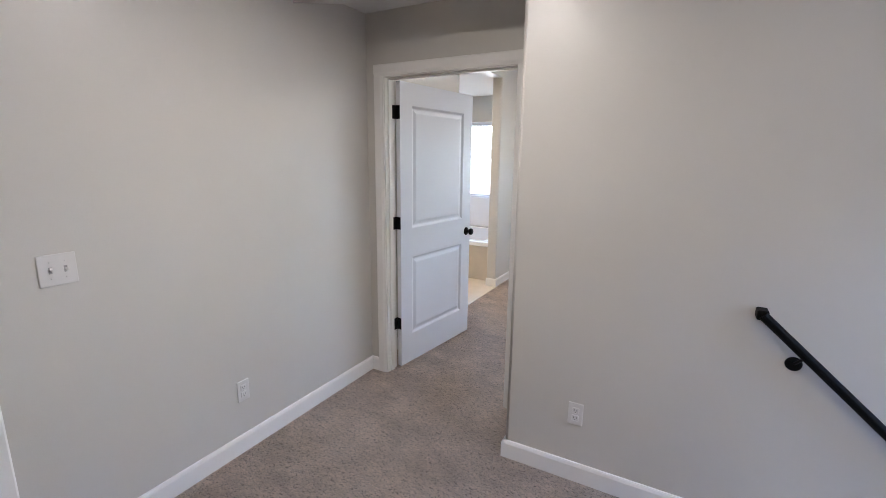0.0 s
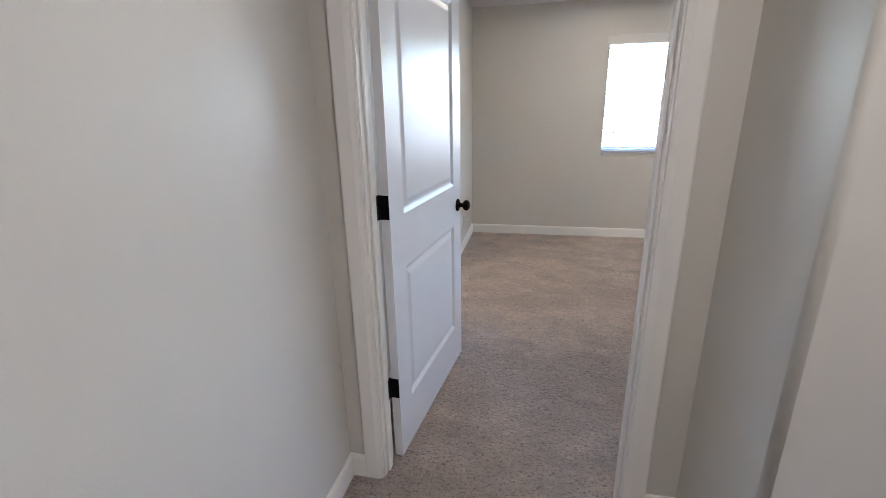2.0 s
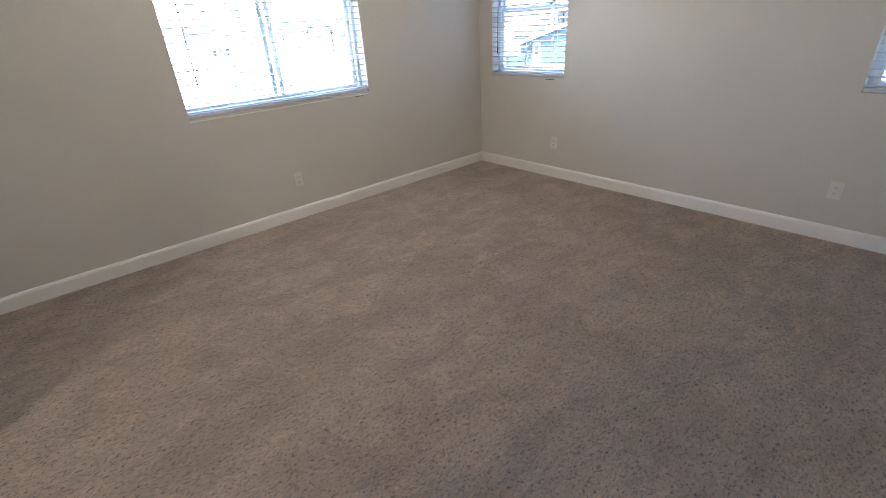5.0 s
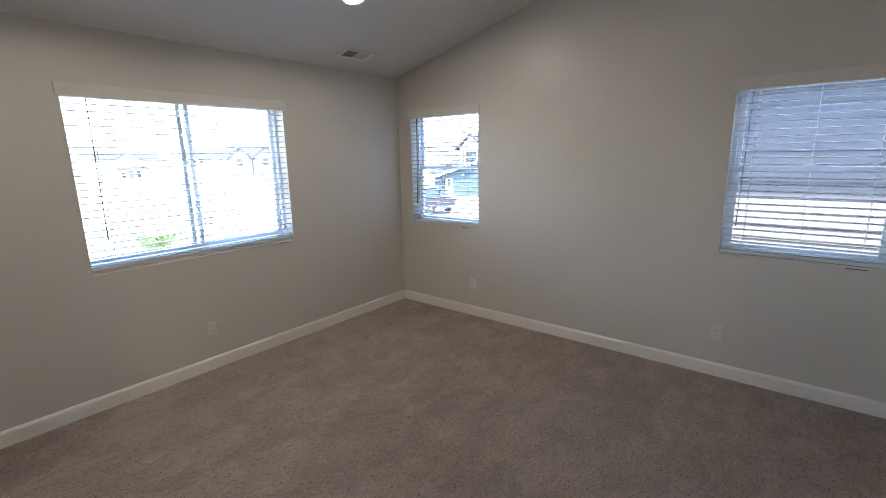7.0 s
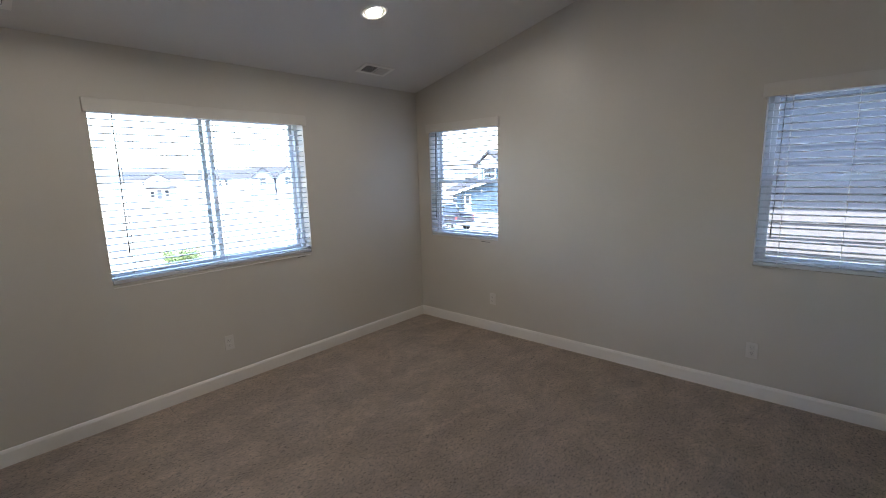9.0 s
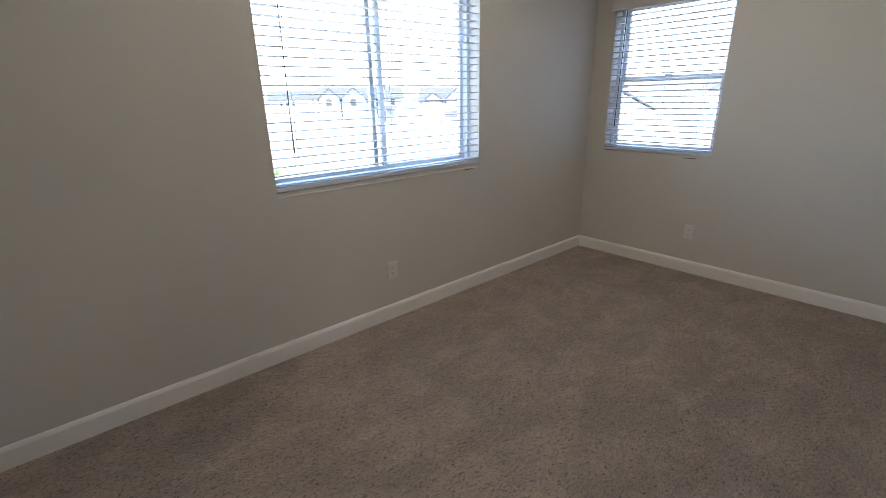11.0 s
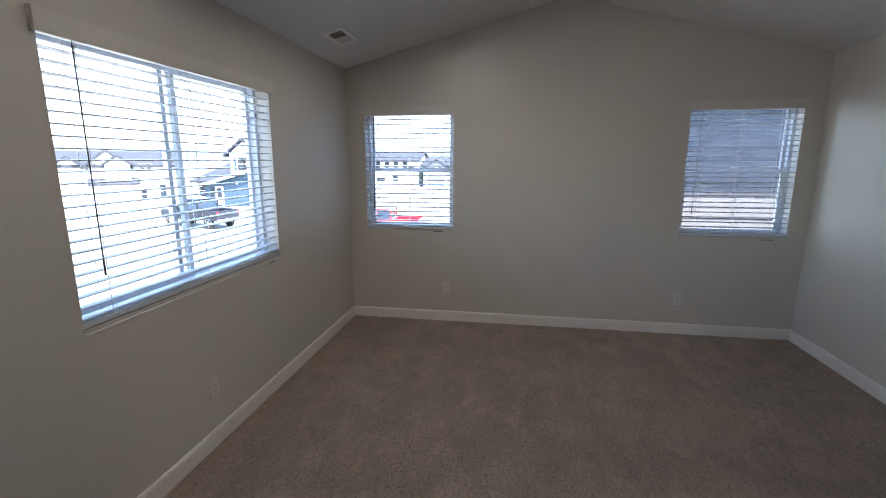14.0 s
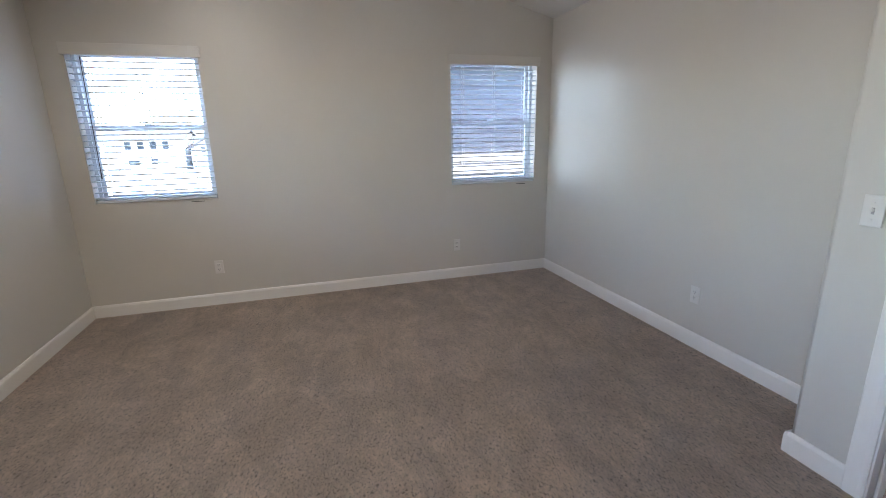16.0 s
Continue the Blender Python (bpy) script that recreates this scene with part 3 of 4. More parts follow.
for d in (0.185, 1.7):
    p = rd * d
    br = part("bracket", placed(lathe([(0, 0), (0.028, 0), (0.027, 0.005), (0.021, 0.009), (0, 0.010)], 24), pose(p.x - 0.012, 0.06, p.z - 0.065, 90)), M_BLACK, rail, "round black wall bracket")
    part("bracket_arm", extrude([(0.006 * math.cos(a), 0.006 * math.sin(a)) for a in [math.pi * i / 4 for i in range(8)]], (p.x - 0.012, 0.056, p.z - 0.065), (p.x + 0.004, 0.002, p.z - 0.018), (0, 0, 1), (1, 0, 0)), M_BLACK, br)

# ---- bathroom tub ----
tub = thing("bathtub", pose(-4.1, 5.19, 0.006), "white bathtub with a tiled beige apron below a window", "bathtub")
part("apron", boxes((0, 0, 0, 1.97, 0.04, 0.44)), M_TILE, tub, "beige tiled apron")
tb = bmesh.new()
box(tb, 0, -0.015, 0.44, 1.97, 0.10, 0.50, bevel=0.012, seg=3)
box(tb, 0, 1.06, 0.44, 1.97, 1.178, 0.50, bevel=0.012, seg=3)
box(tb, 0, 0.10, 0.44, 0.14, 1.06, 0.50, bevel=0.012, seg=3)
box(tb, 1.83, 0.10, 0.44, 1.97, 1.06, 0.50, bevel=0.012, seg=3)
part("rim", tb, M_TUB, tub)
part("basin", boxes((0.1, 0.06, 0.08, 1.87, 1.10, 0.12), (0.10, 0.06, 0.12, 0.14, 1.10, 0.46), (1.83, 0.06, 0.12, 1.87, 1.10, 0.46), (0.14, 0.06, 0.12, 1.83, 0.10, 0.46), (0.14, 1.06, 0.12, 1.83, 1.10, 0.46)), M_TUB, tub)
part("surround", boxes((0, 1.165, 0.505, 1.97, 1.178, 0.94)), M_TUB, tub, "white splash panel")

# ---- outside: ground and road ----
M_GROUND = plain("bare_earth", (0.22, 0.20, 0.17), 0.95, vary=0.25, scale=0.25, bump=0.6, bump_scale=6)
M_ROAD = plain("road_concrete", (0.28, 0.275, 0.265), 0.9, vary=0.1, scale=0.6, bump=0.3, bump_scale=20)
M_ROOF = plain("roof_shingle", (0.034, 0.037, 0.044), 0.9, vary=0.25, scale=3, bump=0.6, bump_scale=9, spec=0.12)
M_SIDE_W = plain("white_siding", (0.70, 0.70, 0.69), 0.7, vary=0.04, scale=1, spec=0.12)
M_SIDE_B = plain("blue_siding", (0.045, 0.070, 0.095), 0.7, vary=0.06, scale=1, spec=0.12)
M_SIDE_G = plain("grey_siding", (0.22, 0.25, 0.29), 0.7, vary=0.06, scale=1, spec=0.12)
# one siding in two copies: the second is paler, for boards painted as sunlit
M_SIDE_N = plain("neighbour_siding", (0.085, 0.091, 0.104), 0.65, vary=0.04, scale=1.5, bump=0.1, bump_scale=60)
M_SIDE_SUNLIT = plain("sunlit_siding", (0.115, 0.113, 0.117), 0.65, vary=0.10, scale=5)
M_HTRIM = plain("house_trim", (0.78, 0.78, 0.77), 0.5, vary=0.03, scale=3)
M_DARKGLASS = plain("house_glass", (0.015, 0.022, 0.03), 0.15, vary=0.1, scale=1)
M_GARAGE = plain("garage_door_paint", (0.13, 0.14, 0.16), 0.6, vary=0.05, scale=2, spec=0.12)
M_LEAF = plain("leaf_green", (0.055, 0.085, 0.03), 0.6, vary=0.4, scale=9, spec=0.12)
M_BARK = plain("bark", (0.12, 0.08, 0.05), 0.9, vary=0.3, scale=20)
M_HILL = plain("far_hills", (0.10, 0.12, 0.13), 1.0, vary=0.3, scale=0.01)

structure("ground", boxes((-500, -500, GROUND - 0.3, 900, 900, GROUND)), M_GROUND, "pale bare earth of a new housing estate")
structure("road", boxes((24.0, -120.0, GROUND, 33.0, 160.0, GROUND + 0.04)), M_ROAD, "pale concrete street")
for x0, x1 in ((22.2, 23.9), (33.1, 34.8)):
    structure("pavement", boxes((x0, -120, GROUND, x1, 160, GROUND + 0.14), bevel=0.02), M_ROAD, "concrete pavement with a kerb")


# ---- outside: houses ----
def prism(bm, x0, x1, y0, y1, z0, zr, over, thick):
    """A pitched roof with its ridge along x, overhanging and thick, in bm."""
    ym = (y0 + y1) / 2
    k = (zr - z0) / (ym - y0)
    a, b = y0 - over, y1 + over
    za = z0 - over * k
    prof = [(a, za), (ym, zr), (b, za), (b, za + thick), (ym, zr + thick * 1.2), (a, za + thick)]
    r0 = [bm.verts.new((x0 - over, y, z)) for y, z in prof]
    r1 = [bm.verts.new((x1 + over, y, z)) for y, z in prof]
    fs = [bm.faces.new((r0[i], r0[(i + 1) % 6], r1[(i + 1) % 6], r1[i])) for i in range(6)]
    fs += [bm.faces.new((r0[0], r0[5], r0[4], r0[1])), bm.faces.new((r0[1], r0[4], r0[3], r0[2])), bm.faces.new((r1[0], r1[1], r1[4], r1[5])), bm.faces.new((r1[1], r1[2], r1[3], r1[4]))]
    bmesh.ops.recalc_face_normals(bm, faces=fs)
    return bm


def body(bm, x0, x1, y0, y1, z1, zr=None, ridge="x"):
    """House walls from the ground to z1, with gable ends up to zr."""
    v = [(x0, y0), (x1, y0), (x1, y1), (x0, y1)]
    lo = [bm.verts.new((x, y, 0)) for x, y in v]
    hi = [bm.verts.new((x, y, z1)) for x, y in v]
    for i in range(4):
        j = (i + 1) % 4
        bm.faces.new((lo[i], lo[j], hi[j], hi[i]))
    if zr:
        pts = (((x0, (y0 + y1) / 2), (3, 0)), ((x1, (y0 + y1) / 2), (1, 2))) if ridge == "x" else ((((x0 + x1) / 2, y0), (0, 1)), (((x0 + x1) / 2, y1), (2, 3)))
        for (x, y), (i, j) in pts:
            t = bm.verts.new((x, y, zr))
            bm.faces.new((hi[i], hi[j], t))
    return bm


def house(m, w, d, eave, ridge, wall, label, gables=(), wins=(), garage=None, door=None, porch=None):
    """A two-storey house: facade along x at y = 0, facing -y, standing on z = 0."""
    h = thing("house", m, label, "house", "houses of the estate")
    part("wall", body(bmesh.new(), 0, w, 0, d, eave, ridge), wall, h)
    part("roof", prism(bmesh.new(), 0, w, 0, d, eave, ridge, 0.45, 0.2), M_ROOF, h, "dark shingle roof")
    for x0, x1, z0, zr, out in gables:
        g = part("gable", body(bmesh.new(), x0, x1, -out, d / 2, z0, zr, "y"), wall, h)
        rf = prism(bmesh.new(), -d / 2, out, x0, x1, z0, zr, 0.4, 0.2)
        part("gable_roof", placed(rf, Matrix(((0, 1, 0, 0), (-1, 0, 0, 0), (0, 0, 1, 0), (0, 0, 0, 1)))), M_ROOF, g)
        xm, k = (x0 + x1) / 2, (zr - z0) / ((x1 - x0) / 2)
        for s in (-1, 1):
            e = xm + s * ((x1 - x0) / 2 + 0.4)
            part("gable_trim", extrude([(0, -0.13), (0.05, -0.13), (0.05, 0.13), (0, 0.13)], (e, -out - 0.41, z0 - 0.4 * k + 0.1), (xm, -out - 0.41, zr + 0.1), (0, 0, 1), (0, -1, 0)), M_ROOF, g)
    for x, z, ww, wh, out in wins:
        wd = part("window", boxes((x - 0.08, -out - 0.05, z - 0.08, x + ww + 0.08, -out + 0.01, z)
                                  , (x - 0.08, -out - 0.05, z + wh, x + ww + 0.08, -out + 0.01, z + wh + 0.08)
                                  , (x - 0.08, -out - 0.05, z, x, -out + 0.01, z + wh), (x + ww, -out - 0.05, z, x + ww + 0.08, -out + 0.01, z + wh)
                                  , (x, -out - 0.045, z + wh / 2 - 0.03, x + ww, -out + 0.01, z + wh / 2 + 0.03)), M_HTRIM, h)
        part("pane", boxes((x, -out - 0.02, z, x + ww, -out + 0.005, z + wh)), M_DARKGLASS, wd)
    if garage:
        x, ww, wh, out = garage
        gd = part("garage_door", boxes(*[(x, -out - 0.04, 0.02 + i * wh / 4, x + ww, -out + 0.01, (i + 1) * wh / 4 - 0.01) for i in range(4)], bevel=0.01), M_GARAGE, h, "dark panelled garage door")
        part("garage_trim", boxes((x - 0.15, -out - 0.06, 0, x, -out + 0.01, wh + 0.15), (x + ww, -out - 0.06, 0, x + ww + 0.15, -out + 0.01, wh + 0.15), (x, -out - 0.06, wh, x + ww, -out + 0.01, wh + 0.15)), M_HTRIM, gd)
    if door:
        x, out = door
        dr = part("front_door", boxes((x, -out - 0.04, 0.15, x + 0.95, -out + 0.01, 2.25)), M_GARAGE, h)
        part("door_trim", boxes((x - 0.1, -out - 0.06, 0.1, x, -out + 0.01, 2.35), (x + 0.95, -out - 0.06, 0.1, x + 1.05, -out + 0.01, 2.35), (x, -out - 0.06, 2.25, x + 0.95, -out + 0.01, 2.35)), M_HTRIM, dr)
    if porch:
        x0, x1, z, out = porch
        pr = part("porch_roof", extrude([(0, 0.55), (out + 0.3, 0), (out + 0.3, 0.15), (0, 0.7)], (x0 - 0.2, 0, z), (x1 + 0.2, 0, z), (0, 0, 1), (0, -1, 0)), M_ROOF, h)
        for x in (x0, x1 - 0.2):
            part("porch_post", boxes((x, -out, 0, x + 0.2, -out + 0.2, z + 0.1)), M_HTRIM, pr)
        part("porch_slab", boxes((x0, -out, 0, x1, 0, 0.15)), M_ROAD, pr)
    return h


def at_ground(x, y, rz):
    return pose(x, y, GROUND, 0, 0, rz)


def row(x0, step, n, z, w=0.9, h=1.4, out=0.0):
    return [(x0 + i * step, z, w, h, out) for i in range(n)]


# far row to the north
house(at_ground(29.5, 128.0, -16), 12.0, 9.0, 4.9, 6.5, M_SIDE_W, "white two-storey house with a dark roof and a porch, far off", [(4.0, 8.5, 4.7, 6.1, 0.6)],
      row(3.2, 1.0, 2, 3.5, 0.5, 0.7) + [(6.0, 3.6, 0.5, 0.7, 0.6), (4.6, 0.6, 0.8, 1.3, 0.6), (7.6, 0.6, 0.8, 1.5, 0.6)], None, (6.0, 0.6), (4.0, 10.0, 2.5, 2.2))
house(at_ground(37.0, 104.0, -23), 13.5, 9.0, 4.6, 6.3, M_SIDE_W, "white two-storey house with dark roof and window row", [(9.0, 13.2, 4.4, 5.9, 1.0)],
      row(2.0, 1.3, 3, 3.2, 0.6, 1.0) + row(2.0, 3.0, 2, 0.9, 0.7, 0.6), (9.4, 3.2, 2.3, 1.0), (7.4, 0.0), None)
house(at_ground(38.5, 84.5, -30), 15.5, 9.0, 4.6, 6.4, M_SIDE_G, "grey house with twin dark gables and a small porch", [(0.2, 4.0, 4.6, 6.3, 1.0), (4.3, 8.6, 4.6, 6.4, 1.4)],
      [(1.4, 3.2, 1.2, 1.4, 1.0), (5.8, 3.2, 1.2, 1.4, 1.4), (10.5, 3.2, 1.0, 1.3, 0.0), (13.2, 3.2, 1.0, 1.3, 0.0), (9.4, 0.9, 1.0, 1.3, 0.0)], (4.8, 3.2, 2.3, 1.4), (11.5, 0.0), (10.2, 14.2, 2.5, 1.8))
house(at_ground(34.4, 48.9, -44.5), 10.5, 8.0, 4.1, 5.4, M_SIDE_W, "white gabled house with a low porch roof and wide window", [(0.3, 2.7, 4.0, 4.9, 0.3), (2.9, 6.3, 4.1, 5.55, 0.1), (4.4, 6.5, 4.25, 5.0, 0.6)],
      [(4.1, 0.85, 1.75, 1.15, 0.0), (7.35, 3.5, 0.4, 0.75, 0.0), (7.95, 3.5, 0.4, 0.75, 0.0), (0.7, 0.8, 1.0, 1.2, 0.0), (8.9, 0.8, 0.9, 1.3, 0.0), (7.2, 0.7, 0.5, 0.9, 0.0)], None, None, (3.1, 7.0, 2.2, 0.9))
# across the street to the east
blue = house(at_ground(41.2, 38.6, -90), 7.6, 16.0, 2.45, 4.5, M_SIDE_W, "white house with a blue gabled wing and white rake boards", [(4.2, 7.6, 5.35, 6.7, 0.0)],
             [(5.05, 3.65, 0.72, 1.25, 0.0), (5.85, 3.65, 0.72, 1.25, 0.0), (0.3, 0.9, 0.9, 1.2, 0.0)], None, None, None)
for x in (4.68, 6.72):
    part("shutter", boxes((x, -0.04, 3.6, x + 0.22, 0.0, 4.95), bevel=0.01), M_SIDE_B, blue, "dark blue window shutter")
for y, z, ww, wh in ((0.5, 3.75, 0.5, 0.7), (2.2, 3.75, 0.5, 0.7), (5.6, 3.5, 0.9, 1.1), (5.4, 0.3, 0.9, 1.35), (7.2, 3.6, 0.6, 0.9)):
    sw = part("window", boxes((7.6, y - 0.08, z - 0.08, 7.65, y + ww + 0.08, z), (7.6, y - 0.08, z + wh, 7.65, y + ww + 0.08, z + wh + 0.08), (7.6, y - 0.08, z, 7.65, y, z + wh),
                              (7.6, y + ww, z, 7.65, y + ww + 0.08, z + wh), (7.6, y, z + wh / 2 - 0.03, 7.645, y + ww, z + wh / 2 + 0.03)), M_HTRIM, blue)
    part("pane", boxes((7.595, y, z, 7.62, y + ww, z + wh)), M_DARKGLASS, sw)
wing = part("wing", extrude([(1.9, 0), (7.58, 0), (7.58, 3.70), (1.9, 2.15)], (0, -1.2, 0), (0, 0.1, 0), (0, 0, 1), (1, 0, 0)), M_SIDE_B, blue, "blue lap-sided wing below a sloping roof")
part("wing_roof", extrude([(1.4, 2.02), (7.7, 3.74), (7.7, 3.90), (1.4, 2.18)], (0, -1.6, 0), (0, 0.1, 0), (0, 0, 1), (1, 0, 0)), M_ROOF, wing)
part("rake_board", extrude([(1.4, 1.90), (7.7, 3.62), (7.7, 3.91), (1.4, 2.19)], (0, -1.66, 0), (0, -1.6, 0), (0, 0, 1), (1, 0, 0)), M_HTRIM, wing, "white rake board")
entry = part("front_door", boxes((3.1, -1.25, 0.12, 4.0, -1.19, 2.02)), M_HTRIM, wing, "white front door with a dark pane")
part("door_pane", boxes((3.3, -1.27, 0.9, 3.8, -1.24, 1.85)), M_DARKGLASS, entry)
part("side_pane", boxes((2.45, -1.22, 0.5, 2.85, -1.19, 1.95)), M_DARKGLASS, wing)
part("wall_lamp", boxes((5.5, -1.34, 2.25, 5.68, -1.2, 2.55), bevel=0.03), M_HTRIM, wing, "small white wall lamp")
house(at_ground(78.0, 31.5, -90), 9.0, 9.0, 4.7, 6.0, M_SIDE_W, "white house with a low pale roof and small windows", [],
      row(1.0, 1.7, 4, 3.2, 0.9, 1.2) + [(1.2, 0.9, 1.6, 0.7, 0.0), (4.2, 0.9, 1.0, 1.0, 0.0)], None, None, None)
house(at_ground(78.0, 21.6, -90), 12.0, 9.0, 3.8, 4.9, M_SIDE_G, "grey house with a front gable and a white trim", [(0.3, 5.0, 3.2, 4.7, 1.2)],
      [(1.6, 2.6, 0.8, 0.9, 1.2), (2.9, 2.6, 0.8, 0.9, 1.2), (6.2, 0.9, 1.2, 1.3, 0.0), (9.0, 0.9, 1.2, 1.3, 0.0)], (0.9, 3.4, 2.1, 1.2), (7.8, 0.0), None)
house(at_ground(66.0, 2.0, -90), 13.0, 10.0, 4.6, 6.8, M_SIDE_G, "grey house with a dark roof", [(6.0, 11.0, 4.4, 6.3, 1.2)],
      row(1.0, 2.2, 2, 3.3) + [(7.6, 3.2, 1.5, 1.3, 1.2)], (6.6, 3.8, 2.3, 1.2), (4.6, 0.0), None)

# ---- outside: the house next door, its siding boards lapped one over another ----
NX = 4.6
nb = thing("neighbour_house", pose(NX, -6.0, GROUND), "lap-sided grey house next door, lower boards painted paler as if sunlit", "house")
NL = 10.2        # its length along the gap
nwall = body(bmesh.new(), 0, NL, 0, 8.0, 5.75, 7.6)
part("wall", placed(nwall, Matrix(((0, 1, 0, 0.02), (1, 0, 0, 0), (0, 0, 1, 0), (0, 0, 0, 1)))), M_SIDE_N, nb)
# unseen eave; its overhang is set so the shadow ends at the paler boards
nroof = prism(bmesh.new(), 0, NL, 0, 8.0, 5.75, 7.6, 0.5, 0.15)
part("roof", placed(nroof, Matrix(((0, 1, 0, 0.02), (1, 0, 0, 0), (0, 0, 1, 0), (0, 0, 0, 1)))), M_ROOF, nb, "grey shingle roof")
part("fascia", boxes((-0.51, -0.5, 5.58, -0.485, NL + 0.5, 5.74)), M_HTRIM, nb)
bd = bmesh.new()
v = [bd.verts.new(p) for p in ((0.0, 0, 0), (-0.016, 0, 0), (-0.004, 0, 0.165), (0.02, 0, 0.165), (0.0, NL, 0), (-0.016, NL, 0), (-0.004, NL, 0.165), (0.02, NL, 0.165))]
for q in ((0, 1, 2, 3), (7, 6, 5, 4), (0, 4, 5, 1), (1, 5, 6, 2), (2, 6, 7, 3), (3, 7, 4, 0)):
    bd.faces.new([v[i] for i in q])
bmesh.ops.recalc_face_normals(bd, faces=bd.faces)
# boards below the eave's shadow take the paler copy, sunlight put into their colour
low = part("siding_board", bd.copy(), M_SIDE_SUNLIT, nb)
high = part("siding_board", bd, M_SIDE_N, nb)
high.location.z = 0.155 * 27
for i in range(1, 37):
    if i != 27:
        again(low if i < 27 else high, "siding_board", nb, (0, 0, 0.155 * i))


# ---- outside: pick-ups ----
def pickup(m, paint, label):
    """A crew-cab pick-up; local x ahead, z up, wheels on z = 0."""
    c = thing("pickup_truck", m, label, "pickup truck", "parked pick-up trucks")
    b = bmesh.new()
    box(b, 1.15, -0.95, 0.55, 2.75, 0.95, 1.12, bevel=0.10, seg=3)      # bonnet
    box(b, -1.05, -0.97, 0.50, 1.25, 0.97, 1.20, bevel=0.07, seg=3)     # cab's lower half
    part("body", b, paint, c)
    bed = bmesh.new()
    box(bed, -2.80, -0.97, 0.55, -1.04, -0.86, 1.18, bevel=0.04, seg=2)
    box(bed, -2.80, 0.86, 0.55, -1.04, 0.97, 1.18, bevel=0.04, seg=2)
    box(bed, -2.80, -0.86, 0.55, -1.04, 0.86, 0.70)
    box(bed, -2.86, -0.95, 0.55, -2.78, 0.95, 1.16, bevel=0.03, seg=2)
    part("bed", bed, paint, c)
    cab = bmesh.new()
    lo, hi = ((-1.0, 0.90), (1.2, 0.90)), ((-0.75, 0.74), (0.45, 0.74))
    v = [cab.verts.new((x, s * y, z)) for (p, z) in ((lo, 1.18), (hi, 1.80)) for x, y in p for s in (-1, 1)]
    for q in ((0, 2, 6, 4), (3, 1, 5, 7), (2, 3, 7, 6), (1, 0, 4, 5), (4, 6, 7, 5)):
        cab.faces.new([v[i] for i in q])
    bmesh.ops.recalc_face_normals(cab, faces=cab.faces)
    bmesh.ops.bevel(cab, geom=cab.edges[:], offset=0.05, segments=2, affect="EDGES")
    cb = part("cab_glass", cab, M_DARKGLASS, c, "dark side windows")
    part("cab_roof", boxes((-0.80, -0.76, 1.775, 0.50, 0.76, 1.84), bevel=0.03, seg=2), paint, c)
    for x in (-0.95, 0.02, 0.60):
        for s in (-1, 1):
            part("pillar", boxes((x - 0.05, s * 0.82 - 0.03, 1.15, x + 0.05, s * 0.82 + 0.03, 1.80)), paint, c)
    for s in (-1, 1):
        part("tail_light", boxes((-2.875, s * 0.87 - 0.07, 0.85, -2.80, s * 0.87 + 0.07, 1.12), bevel=0.015), M_TAIL, c, "red tail light")
        part("head_light", boxes((2.70, s * 0.75 - 0.16, 0.85, 2.77, s * 0.75 + 0.16, 1.02), bevel=0.02), M_CHROME, c)
        part("mirror", boxes((0.75, s * 1.05 - 0.09, 1.15, 0.87, s * 1.05 + 0.09, 1.38), bevel=0.03, seg=2), paint, c)
        for x in (1.85, -1.95):
            w = part("wheel", placed(lathe([(0.0, -0.12), (0.28, -0.12), (0.38, -0.13), (0.40, -0.08), (0.40, 0.08), (0.38, 0.13), (0.28, 0.12), (0, 0.12)], 24), pose(x, s * 0.84, 0.40, 90)), M_TYRE, c, "black tyre")
            part("rim", placed(lathe([(0.0, 0.0), (0.10, 0.0), (0.12, -0.03), (0.22, -0.03), (0.27, 0.012), (0.275, 0.0)], 20), pose(x, s * 0.965, 0.40, 90 if s < 0 else -90)), M_CHROME, w, "bright alloy rim")
    for x in (2.76, -2.90):
        part("bumper", boxes((x - 0.08, -0.95, 0.48, x + 0.08, 0.95, 0.66), bevel=0.04, seg=2), M_CHROME, c)
    return c


M_TAIL = plain("tail_red", (0.45, 0.02, 0.02), 0.2, vary=0.05)
M_CHROME = plain("bright_metal", (0.65, 0.65, 0.66), 0.2, metal=1.0, vary=0.04)
M_TYRE = plain("tyre_rubber", (0.02, 0.02, 0.02), 0.85, vary=0.1)
M_BLACKCAR = plain("black_car_paint", (0.016, 0.018, 0.026), 0.35, vary=0.03, spec=0.3)
M_REDCAR = plain("red_car_paint", (0.45, 0.02, 0.03), 0.22, vary=0.03, coat=0.8)
pickup(pose(26.4, 27.0, GROUND + 0.04, 0, 0, 77) @ Matrix.Diagonal((0.98, 1.0, 1.08, 1)), M_BLACKCAR, "black crew-cab pick-up parked on the street")
pickup(pose(25.0, 13.2, GROUND + 0.04, 0, 0, 92) @ Matrix.Diagonal((0.92, 0.92, 0.92, 1)), M_REDCAR, "red pick-up parked by the kerb")


# ---- outside: lamp post, shrubs, hills ----
lp = thing("street_lamp", pose(44.5, 84.0 - 4.0, GROUND), "dark metal street lamp post", "street lamp")
part("post", lathe([(0, 0), (0.14, 0), (0.12, 0.3), (0.07, 0.5), (0.05, 4.2), (0, 4.2)], 12), M_BLACK, lp)
part("lamp_head", placed(lathe([(0, 0), (0.10, 0.0), (0.22, 0.15), (0.24, 0.45), (0.10, 0.60), (0, 0.66)], 12), pose(0, 0, 4.2)), M_BLACK, lp)


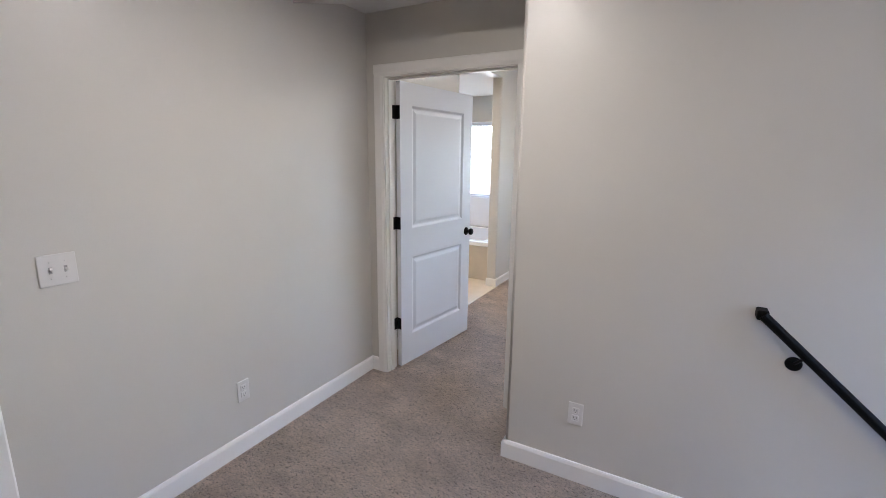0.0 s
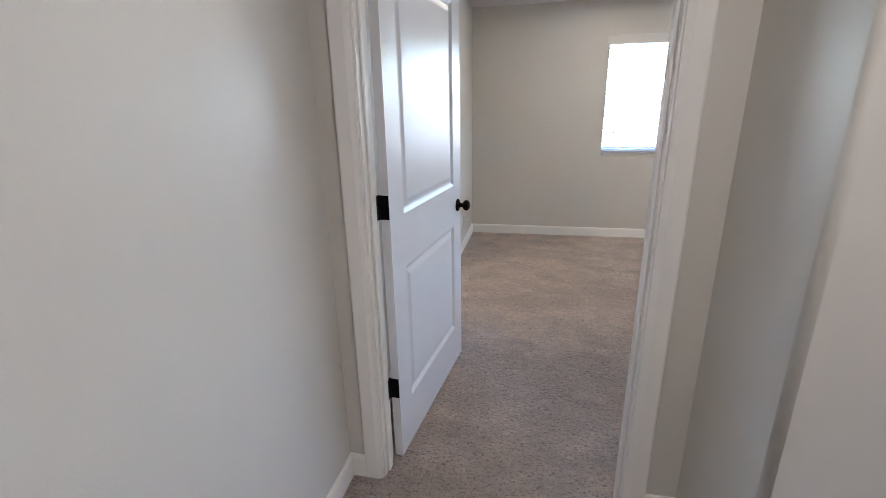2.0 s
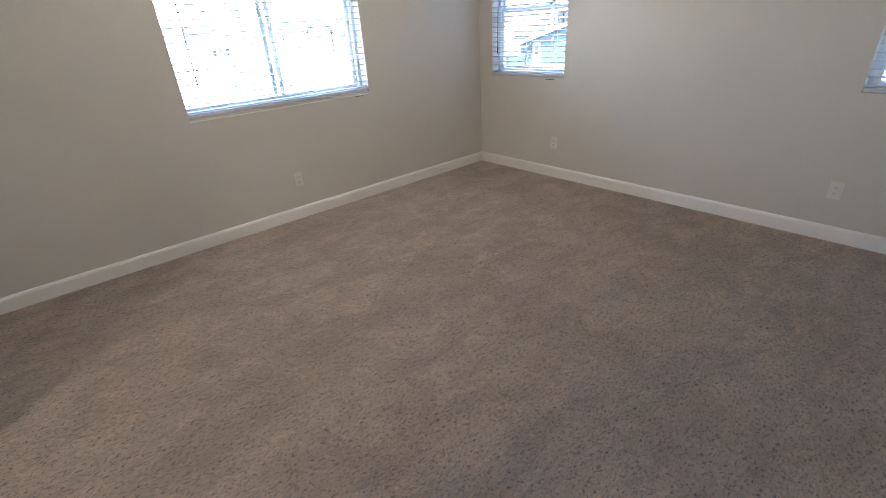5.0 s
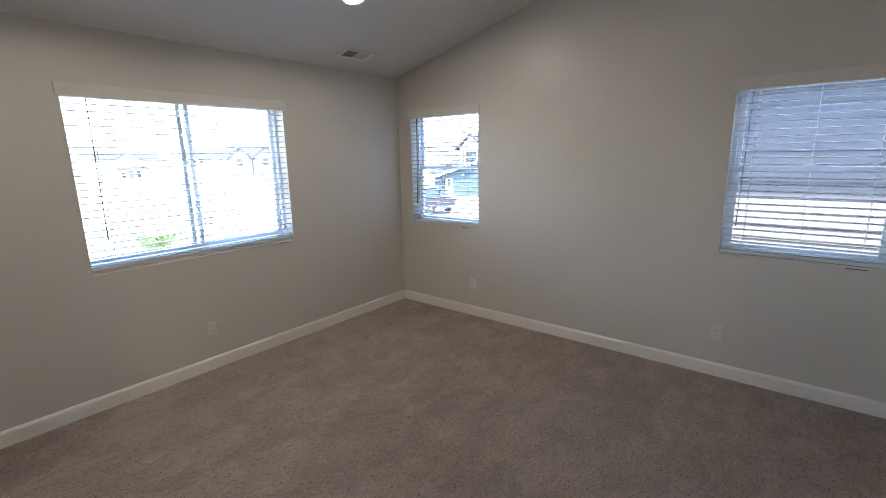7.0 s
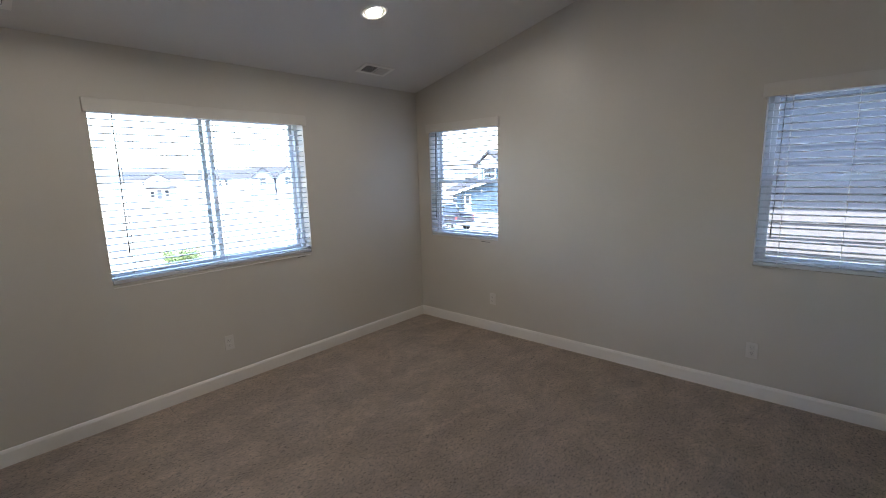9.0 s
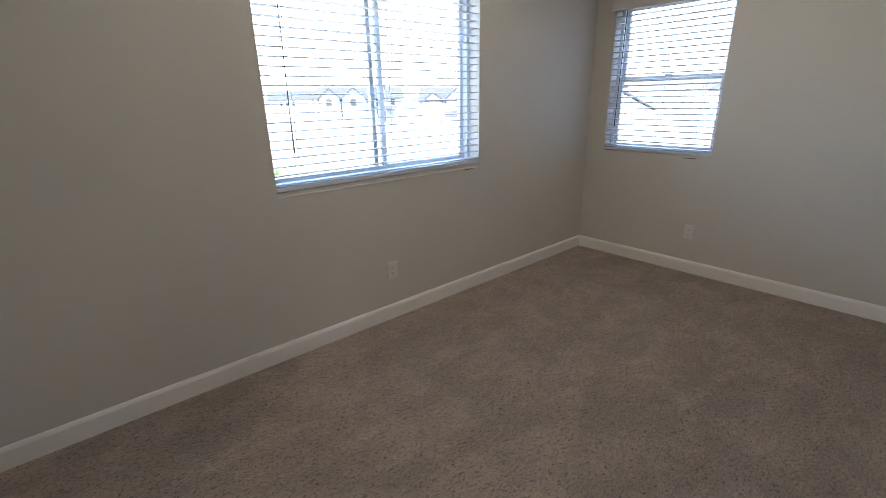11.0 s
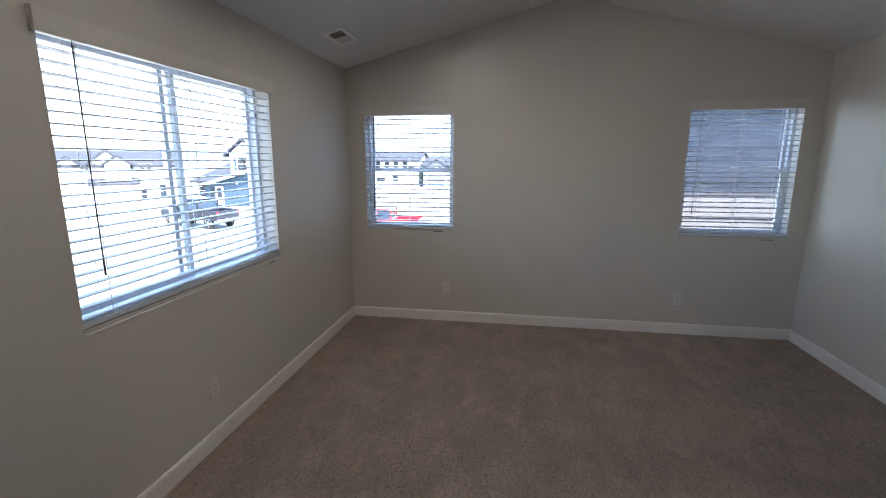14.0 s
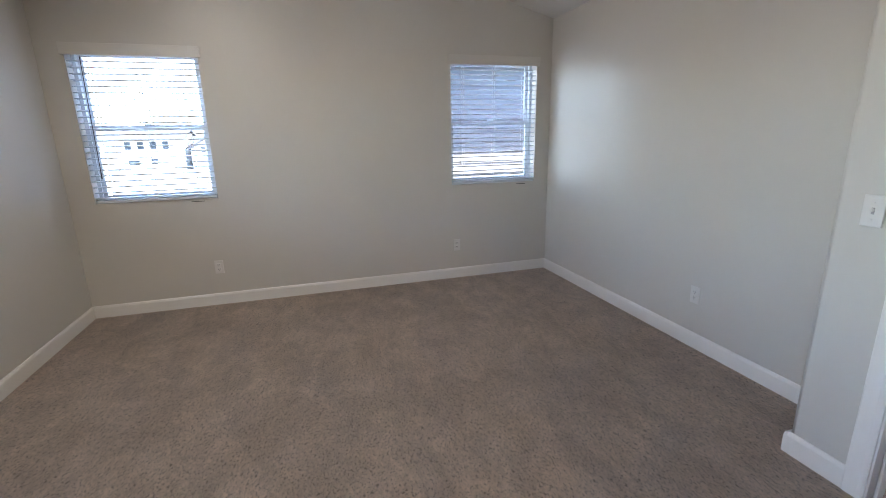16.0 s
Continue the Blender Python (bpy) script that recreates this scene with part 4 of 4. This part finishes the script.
def shrub(x, y, r, h, label, n=900):
    """A shrub: a few stems and many small leaves in uneven clumps."""
    s = thing("shrub", pose(x, y, GROUND), label, "shrub")
    st = bmesh.new()
    for k in range(7):
        a = k * 0.9
        tip = Vector((math.cos(a) * r * 0.6, math.sin(a) * r * 0.6, h * random.uniform(0.6, 0.9)))
        side = Vector((-math.sin(a), math.cos(a), 0)) * 0.02
        up = Vector((0, 0, 0.02))
        v = [st.verts.new(p) for p in (side, -side, up, tip)]
        for q in ((0, 1, 3), (1, 2, 3), (2, 0, 3)):
            st.faces.new([v[i] for i in q])
    part("stems", st, M_BARK, s)
    lv = bmesh.new()
    clumps = [(random.uniform(0, 6.28), random.random() ** 0.6 * r * 0.8, random.uniform(0.3, 1.0) * h) for _ in range(26)]
    for _ in range(n):
        a, rr, z = random.choice(clumps)
        p = Vector((math.cos(a) * rr, math.sin(a) * rr, z * (1 - 0.4 * (rr / r) ** 2))) + Vector((random.gauss(0, 1), random.gauss(0, 1), random.gauss(0, 0.8))) * r * 0.14
        p.z = max(p.z, 0.03)
        u = Vector((random.uniform(-1, 1), random.uniform(-1, 1), random.uniform(-0.6, 1))).normalized()
        w = u.orthogonal().normalized()
        le = random.uniform(0.06, 0.11)
        lv.faces.new([lv.verts.new(q) for q in (p, p + u * le * 0.5 + w * le * 0.28, p + u * le, p + u * le * 0.5 - w * le * 0.28)])
    part("crown", lv, M_LEAF, s)


shrub(6.9, 28.3, 1.3, 1.0, "green leafy shrub on bare earth", 4200)
shrub(27.0, 62.5, 2.6, 0.5, "low green shrub patch on bare earth", 1500)
shrub(31.5, 56.0, 1.6, 0.4, "low green shrub on bare earth", 700)

hl = bmesh.new()
prev = None
for i in range(61):
    a = radians(-30 + i * 2.6)
    z = 12 + 10 * noise.noise((i * 0.21, 0, 0)) + 14 * max(0, math.sin(radians(i * 4 - 40)))
    p = [hl.verts.new((820 * math.sin(a), 820 * math.cos(a), zz)) for zz in (GROUND - 1, GROUND + max(z, 4))] + [hl.verts.new((1000 * math.sin(a), 1000 * math.cos(a), GROUND - 1))]
    if prev:
        hl.faces.new((prev[0], p[0], p[1], prev[1]))
        hl.faces.new((prev[1], p[1], p[2], prev[2]))
    prev = p
structure("backdrop", hl, M_HILL, "low distant hills")
